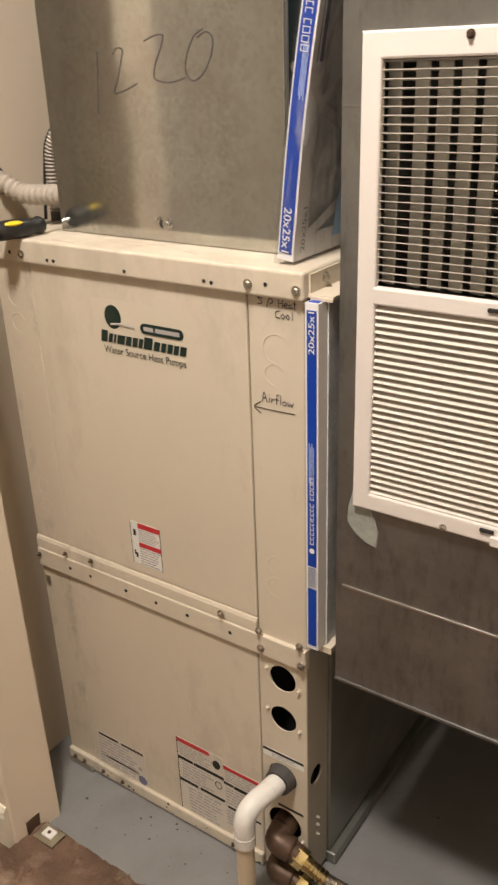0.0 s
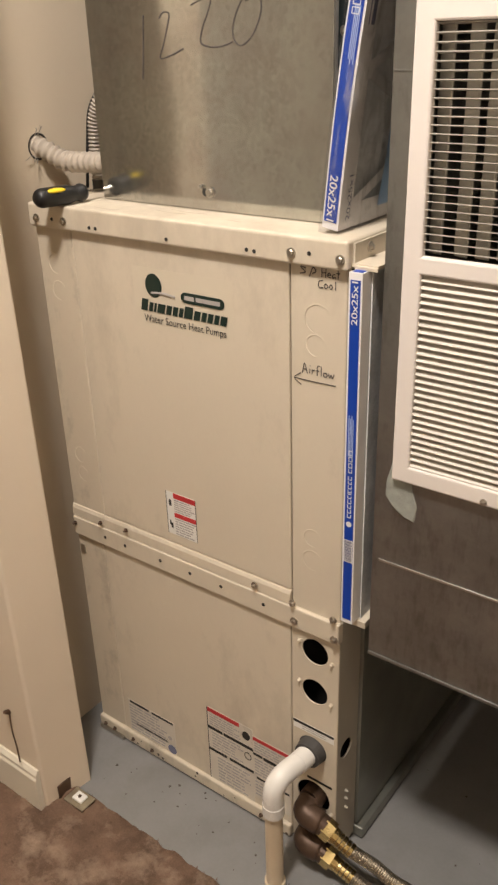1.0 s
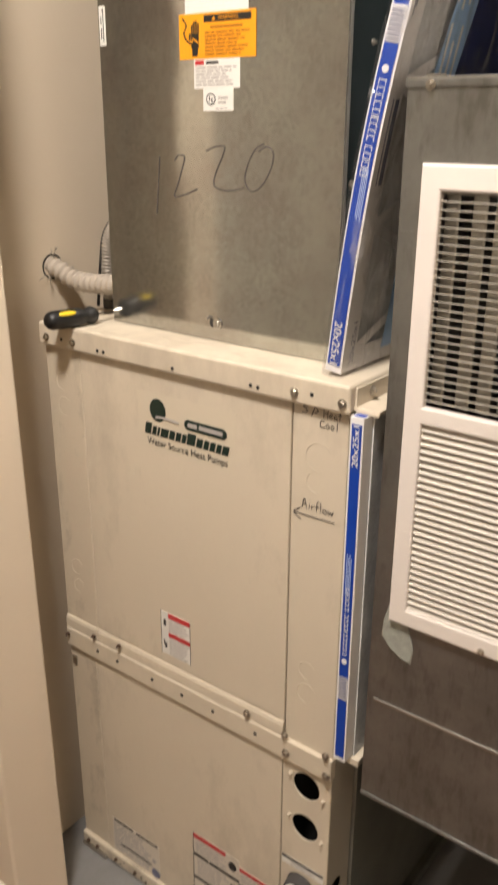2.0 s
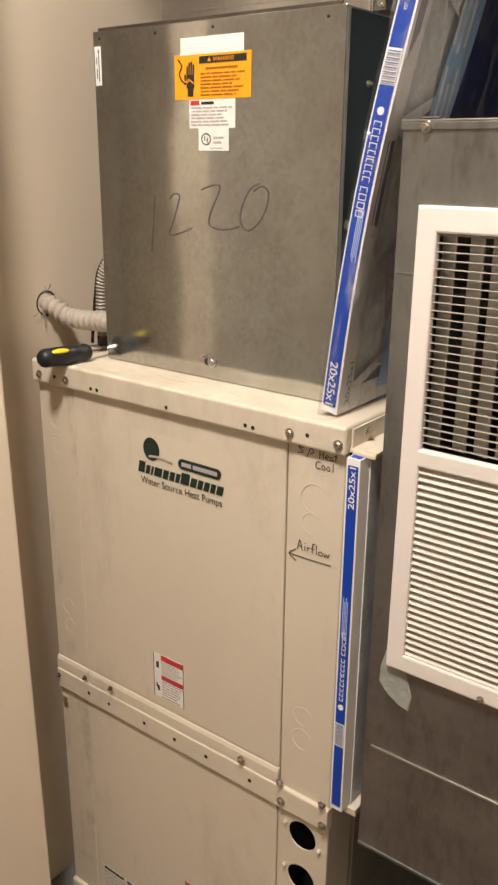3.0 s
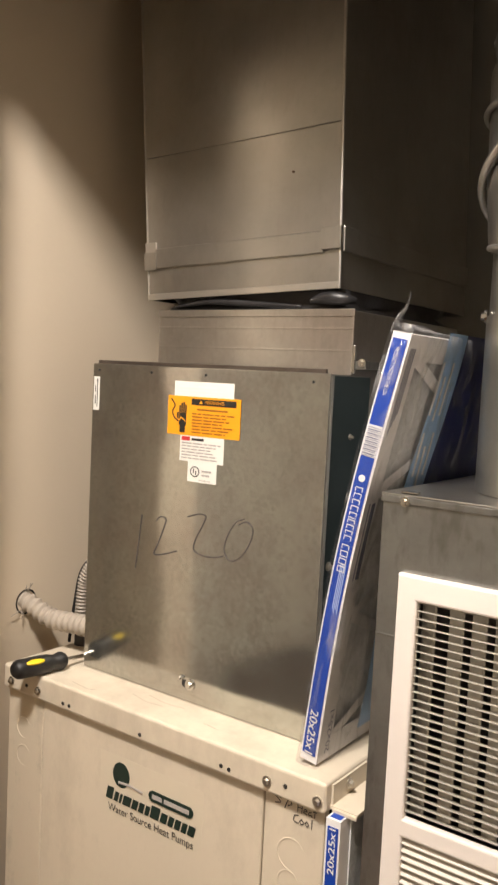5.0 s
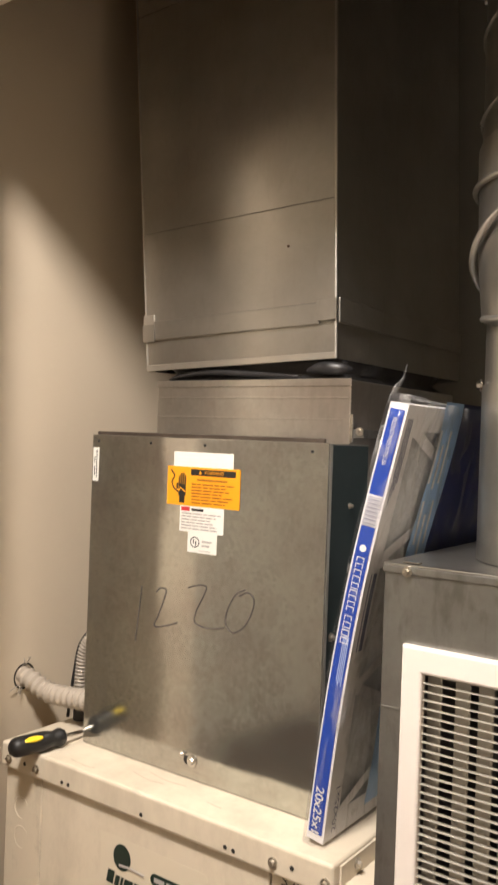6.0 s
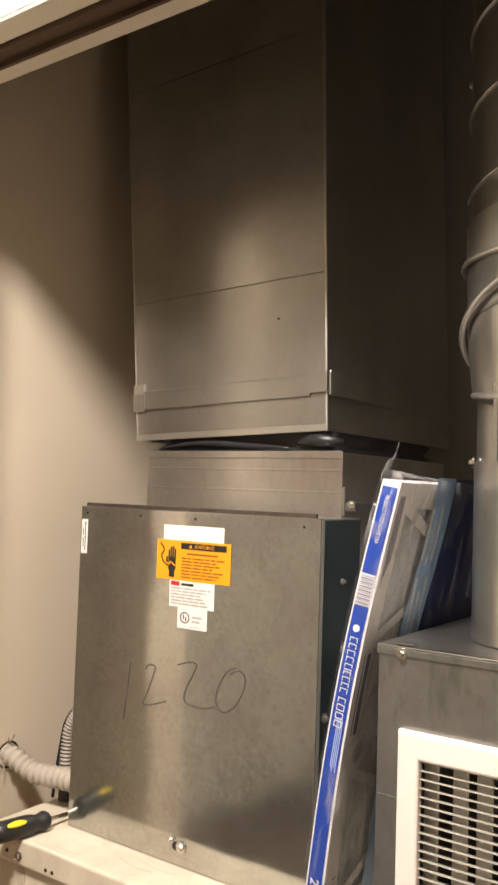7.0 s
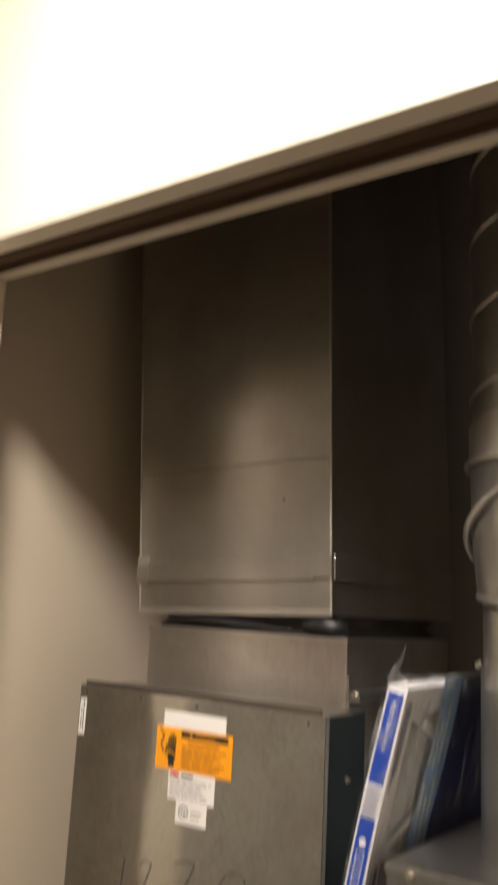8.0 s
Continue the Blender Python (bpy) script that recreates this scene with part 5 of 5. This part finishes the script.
def vent_pipe():
    v = thing("vent_pipe", (0.90, 0.15, RZ1), "round galvanised pipe rising from the return duct", "pipe")
    R = 0.108

    def section(name, a, c, r0, r1, label=""):
        return part(name, rod(a, c, r0, r1, 40, cap=False), M_GALV, v, label, True)

    def bead(c, axis, r, w=0.0045):
        n = Vector(axis).normalized()
        s = n.orthogonal().normalized()
        t = n.cross(s)
        pts = [Vector(c) + (s * math.cos(a) + t * math.sin(a)) * r for a in np.linspace(0, 2 * math.pi, 49)]
        return part("bead", tube(pts, w, 8), M_GALV_BRIGHT, v, "raised bead", True)

    base = Vector((0.878, 0.166, RZ1 + 0.001))
    low = section("lower_section", base, base + Vector((0, 0, 0.225)), R, R)
    collar = section("collar", base + Vector((0, 0, 0.222)), base + Vector((0, 0, 0.318)), R - 0.003, R - 0.003)
    part("lap_seam", box(base.x - 0.056, base.x - 0.051, base.y - R * 0.90, base.y - R * 0.84, RZ1 + 0.225, RZ1 + 0.32), M_STEEL, collar)
    screw(collar, (base.x - R * 0.93, base.y - R * 0.40, RZ1 + 0.226), (-0.9, -0.4, 0), 0.006, M_STEEL)
    # adjustable elbow of turned gores
    c0, c1 = base + Vector((0, 0, 0.318)), Vector((0.868, 0.191, 2.045))
    c2, c3 = Vector((0.854, 0.214, 2.125)), Vector((0.850, 0.222, 2.172))
    part("elbow_gore", tube(smooth_path([c0 - Vector((0, 0, 0.012)), c0, c0.lerp(c1, 0.5), c1], 5), lambda i, q: R + 0.012 * q, 40, caps=False), M_GALV, v, "", True)
    part("elbow_gore", tube(smooth_path([c0.lerp(c1, 0.85), c1, c1.lerp(c2, 0.6), c2, c3], 5), lambda i, q: R + 0.012 - 0.006 * q, 40, caps=False), M_GALV, v, "", True)
    part("coupling", rod(c2, c3 + Vector((0, 0, 0.012)), R + 0.009, R + 0.009, 40, cap=False), M_GALV_BRIGHT, v, "", True)
    bead(c0, (0, -0.15, 1), R + 0.002)
    bead(c1, (-0.42, 0.50, 1), R + 0.020)
    bead(c2, (0, 0.05, 1), R + 0.012)
    top = Vector((0.826, 0.272, DECK))
    up = section("upper_section", c3, top, R + 0.004, R + 0.004)
    d = (top - c3).normalized()
    # spiral lock seam
    s = d.orthogonal().normalized()
    t = d.cross(s)
    turns, pts = 9.0, []
    for k in range(int(turns * 36)):
        a = 2 * math.pi * k / 36
        pts.append(c3 + d * ((top - c3).length * k / (turns * 36)) + (s * math.cos(a) + t * math.sin(a)) * (R + 0.005))
    part("spiral_seam", tube(pts, 0.003, 6), M_GALV, up, "raised spiral seam", True)
    screw(up, (c3.x - (R + 0.004) * 0.93, c3.y - R * 0.35, 2.226), (-0.9, -0.4, 0), 0.0055, M_STEEL)
    screw(up, (c3.x - (R + 0.006) * 0.97, c3.y - R * 0.2, 2.405), (-0.9, -0.3, 0), 0.0055, M_STEEL)
    return v


vent_pipe()


# ---- conduits and screwdriver beside the heater box ----
def ribbed(path, r, pitch=0.0085, depth=0.0016):
    ln = [0.0]
    for a, c in zip(path, path[1:]):
        ln.append(ln[-1] + (c - a).length)
    out, j = [], 0
    n = int(ln[-1] / pitch * 6)
    for i in range(n + 1):
        q = ln[-1] * i / n
        while j < len(ln) - 2 and ln[j + 1] < q:
            j += 1
        u = (q - ln[j]) / max(1e-9, ln[j + 1] - ln[j])
        out.append(path[j].lerp(path[j + 1], u))
    return tube(out, lambda i, t: r + depth * math.cos(i * 2 * math.pi / 6), 14)


conduit = thing("flexible_conduit", (0.0, 0.1, 1.30), "grey ribbed flexible conduit from wall to heater box", "conduit")
part("ribbed_tube", ribbed(smooth_path([(-0.078, 0.074, 1.332), (-0.050, 0.085, 1.319), (-0.012, 0.098, 1.300), (0.040, 0.108, 1.298), (0.108, 0.116, 1.301)]), 0.0175, 0.0135, 0.0022), M_CONDUIT, conduit, "", True)
wall_gap = part("torn_wall_edge", ring((0, 0, 0), 0.0225, 0.0018), M_DARK, conduit, "ragged hole edge in the wall")
wall_gap.matrix_parent_inverse = Matrix.Identity(4)
wall_gap.matrix_basis = conduit.matrix_basis.inverted() @ pose(-0.0595, 0.080, 1.324, 0, 0, 90)
rw = random.Random(3)
for k in range(7):
    a = rw.uniform(0, 6.28)
    q = Vector((-0.0585, 0.080 + 0.020 * math.cos(a), 1.324 + 0.020 * math.sin(a)))
    e = q + Vector((rw.uniform(0.004, 0.016), 0.020 * math.cos(a) + rw.uniform(-0.01, 0.01), 0.016 * math.sin(a) + rw.uniform(-0.008, 0.008)))
    part("frayed_strand", tube(smooth_path([q, q.lerp(e, 0.5) + Vector((0.004, 0, 0.003)), e], 4), 0.0008, 6), M_CONDUIT_METAL, conduit)
conduit2 = thing("flexible_conduit", (0.06, 0.13, TOP), "thin ribbed metal conduit rising from the lid", "conduit")
part("ribbed_tube", ribbed(smooth_path([(0.018, 0.152, TOP + 0.002), (0.014, 0.152, 1.29), (0.015, 0.152, 1.335), (0.024, 0.150, 1.375), (0.050, 0.148, 1.410), (0.108, 0.146, 1.43)]), 0.0115, 0.007), M_CONDUIT_METAL, conduit2, "", True)
part("connector", rod((0.018, 0.152, TOP), (0.018, 0.152, TOP + 0.018), 0.014, n=16), M_GROM, conduit2)
cable = thing("black_cable", (0.06, 0.11, TOP), "thin black cable behind the screwdriver", "cable")
part("wire", tube(smooth_path([(-0.004, 0.140, TOP + 0.003), (0.000, 0.140, 1.275), (0.008, 0.142, 1.335), (0.020, 0.142, 1.385), (0.052, 0.140, 1.42), (0.108, 0.140, 1.46)]), 0.003, 8), M_BLACK, cable, "", True)


def screwdriver():
    a, c = Vector((0.0775, -0.056, TOP + 0.0172)), Vector((0.0960, 0.041, TOP + 0.0165))
    s = thing("screwdriver", (0.08, 0.01, TOP), "black screwdriver with a yellow inlay lying on the lid", "screwdriver")
    path = [a.lerp(c, k / 20) for k in range(21)]
    prof = lambda i, t: 0.0165 * (1 - max(0, (0.12 - t) / 0.12) ** 2 * 0.45) * (1 - 0.22 * math.exp(-((t - 0.78) / 0.09) ** 2)) * (1 - max(0, (t - 0.92) / 0.08) * 0.3)
    part("grip", tube(path, prof, 20), M_BLACK, s, "", True)
    b = bmesh.new()
    bmesh.ops.create_uvsphere(b, u_segments=20, v_segments=10, radius=1.0)
    d = (c - a).normalized()
    m = Matrix.Translation(a.lerp(c, 0.42) + Vector((0.006, -0.0065, 0.0105))) @ d.to_track_quat("X", "Z").to_matrix().to_4x4() @ Matrix.Diagonal((0.020, 0.0105, 0.0045, 1))
    bmesh.ops.transform(b, matrix=m, verts=b.verts)
    part("inlay", b, M_YELLOW, s, "yellow oval inlay", True)
    part("shaft", rod(c - d * 0.004, c + d * 0.030 + Vector((-0.008, 0.014, -0.004)), 0.0035, n=12), M_STEEL, s)
    return s


screwdriver()


# ---- drain pipe, water hoses and floor things ----
drain = thing("drain_pipe", (0.607, -0.13, 0), "white plastic elbow on a yellowed drain pipe", "pipe")
part("elbow", tube(smooth_path([(0.601, -0.010, 0.271), (0.599, -0.040, 0.273), (0.595, -0.072, 0.277), (0.591, -0.096, 0.273), (0.588, -0.110, 0.254), (0.588, -0.112, 0.208)], 7), 0.0200, 22), M_PVC, drain, "white plastic elbow", True)
part("elbow_rim", rod((0.588, -0.112, 0.200), (0.588, -0.112, 0.224), 0.0207, n=24), M_PVC, drain)
part("elbow_rim", rod((0.6000, -0.024, 0.272), (0.5982, -0.048, 0.2738), 0.0207, n=24), M_PVC, drain)
part("pipe", rod((0.588, -0.112, 0.003), (0.588, -0.112, 0.206), 0.0170, n=24), M_PIPE, drain, "yellowed plastic pipe")
part("coupling", rod((0.588, -0.112, 0.0), (0.588, -0.112, 0.016), 0.0205, n=24), M_PIPE, drain)
part("grommet", rod((0.601, 0.002, 0.271), (0.601, -0.020, 0.271), 0.030, 0.0265, n=24), M_GROM, drain, "grey rubber grommet")


def water_hose(start, down, hose_points, label):
    x, y, z = start
    h = thing("water_hose", (x, y, 0), label, "hose", "water hoses")
    d = Vector(down).normalized()
    mid = Vector((x, y - 0.048, z))
    bend = [(x, 0.03, z), (x, -0.012, z), (x, y - 0.030, z), mid + d * 0.012 + Vector((-0.006, -0.002, 0)), mid + d * 0.040]
    part("elbow", tube(smooth_path(bend, 6), lambda i, t: 0.0235 + 0.0015 * math.sin(t * 9), 18), M_BRONZE, h, "tarnished bronze elbow", True)
    p = mid + d * 0.030
    part("adapter", rod(p, p + d * 0.022, 0.0215, 0.0205, 20), M_BRONZE, h)
    nut = part("nut", rod(p + d * 0.018, p + d * 0.040, 0.0215, n=6), M_BRASS, h, "bright brass hexagon nut")
    part("nut_collar", rod(p + d * 0.040, p + d * 0.052, 0.0165, 0.0150, 20), M_BRASS, nut)
    for k in range(4):
        part("crimp", rod(p + d * (0.053 + k * 0.009), p + d * (0.060 + k * 0.009), 0.0148, n=20), M_BRASS, h, "crimped brass ring")
    pts = [p + d * 0.050, p + d * 0.085] + [Vector(q) for q in hose_points]
    part("braided_hose", ribbed(smooth_path(pts), 0.0128, 0.0045, 0.0007), M_BRAID, h, "braided steel hose", True)
    return h


water_hose((0.604, 0.014, 0.148), (0.92, 0.02, -0.40), [(0.754, -0.022, 0.084), (0.80, -0.012, 0.056), (0.90, 0.02, 0.018), (1.02, 0.03, 0.016), (1.16, 0.05, 0.016)], "braided steel water hose on an upper bronze elbow")
water_hose((0.604, 0.014, 0.068), (0.93, 0.0, -0.28), [(0.76, -0.032, 0.022), (0.84, -0.035, 0.015), (0.96, -0.03, 0.015), (1.10, -0.02, 0.015)], "braided steel water hose on a lower bronze elbow")

bracket = thing("pivot_bracket", (0.12, -0.2, 0), "small brass folding-door floor bracket by the jamb", "bracket")
part("floor_plate", box(0.092, 0.150, -0.224, -0.184, 0.016, 0.0195, 0.001), M_NICKEL, bracket)
part("upright_plate", box(0.0785, 0.0815, -0.226, -0.186, 0.010, 0.048, 0.001), M_BRONZE, bracket)
part("pivot_block", box(0.108, 0.136, -0.214, -0.192, 0.0197, 0.026, 0.002), M_STICK, bracket, "pale plastic pivot block")
part("pivot_pin", rod((0.122, -0.203, 0.025), (0.122, -0.203, 0.0275), 0.004, n=12), M_BRONZE, bracket)
part("plate_leg", box(0.094, 0.148, -0.222, -0.186, 0.0, 0.016), M_BRONZE, bracket)
shifted(bracket, (0.012, 0.002, 0))

stop = thing("door_stop", (0.0, -0.26, 0.2), "thin dark wire door stop hanging on the wall", "door stop")
part("wire", tube(smooth_path([(0.003, -0.2545, 0.245), (0.012, -0.262, 0.205), (0.020, -0.264, 0.165), (0.028, -0.268, 0.128)]), 0.0016, 8), M_BRONZE, stop)
part("hook", rod((0.001, -0.254, 0.243), (0.004, -0.266, 0.252), 0.006, 0.004, 12), M_BRONZE, stop)
shifted(stop, (0.012, 0, 0))


def debris():
    rnd = random.Random(12)
    verts, faces = [], []
    for i in range(48):
        if i < 26:
            x, y = rnd.uniform(0.05, 0.62), -0.02 - abs(rnd.gauss(0, 0.06))
        else:
            x, y = rnd.uniform(0.70, 1.3), rnd.uniform(-0.18, 0.4)
        y = max(y, -0.19)
        r = rnd.choice((0.0012, 0.0016, 0.0025, 0.0035)) * rnd.uniform(0.7, 1.2)
        k = len(verts)
        n = 6
        verts += [(x + r * math.cos(a) * rnd.uniform(0.6, 1.3), y + r * math.sin(a) * rnd.uniform(0.6, 1.3), 0.0004) for a in np.linspace(0, 5.2, n)]
        verts.append((x, y, 0.0006 + r * 0.5))
        faces += [(k + j, k + (j + 1) % n, k + n) for j in range(n)]
    me = bpy.data.meshes.new("floor_debris")
    me.from_pydata(verts, [], faces)
    return tagged(link("floor_debris", me, M_DEBRIS), "dark crumbs and grit on the concrete", "debris", "", "stuff")


debris()
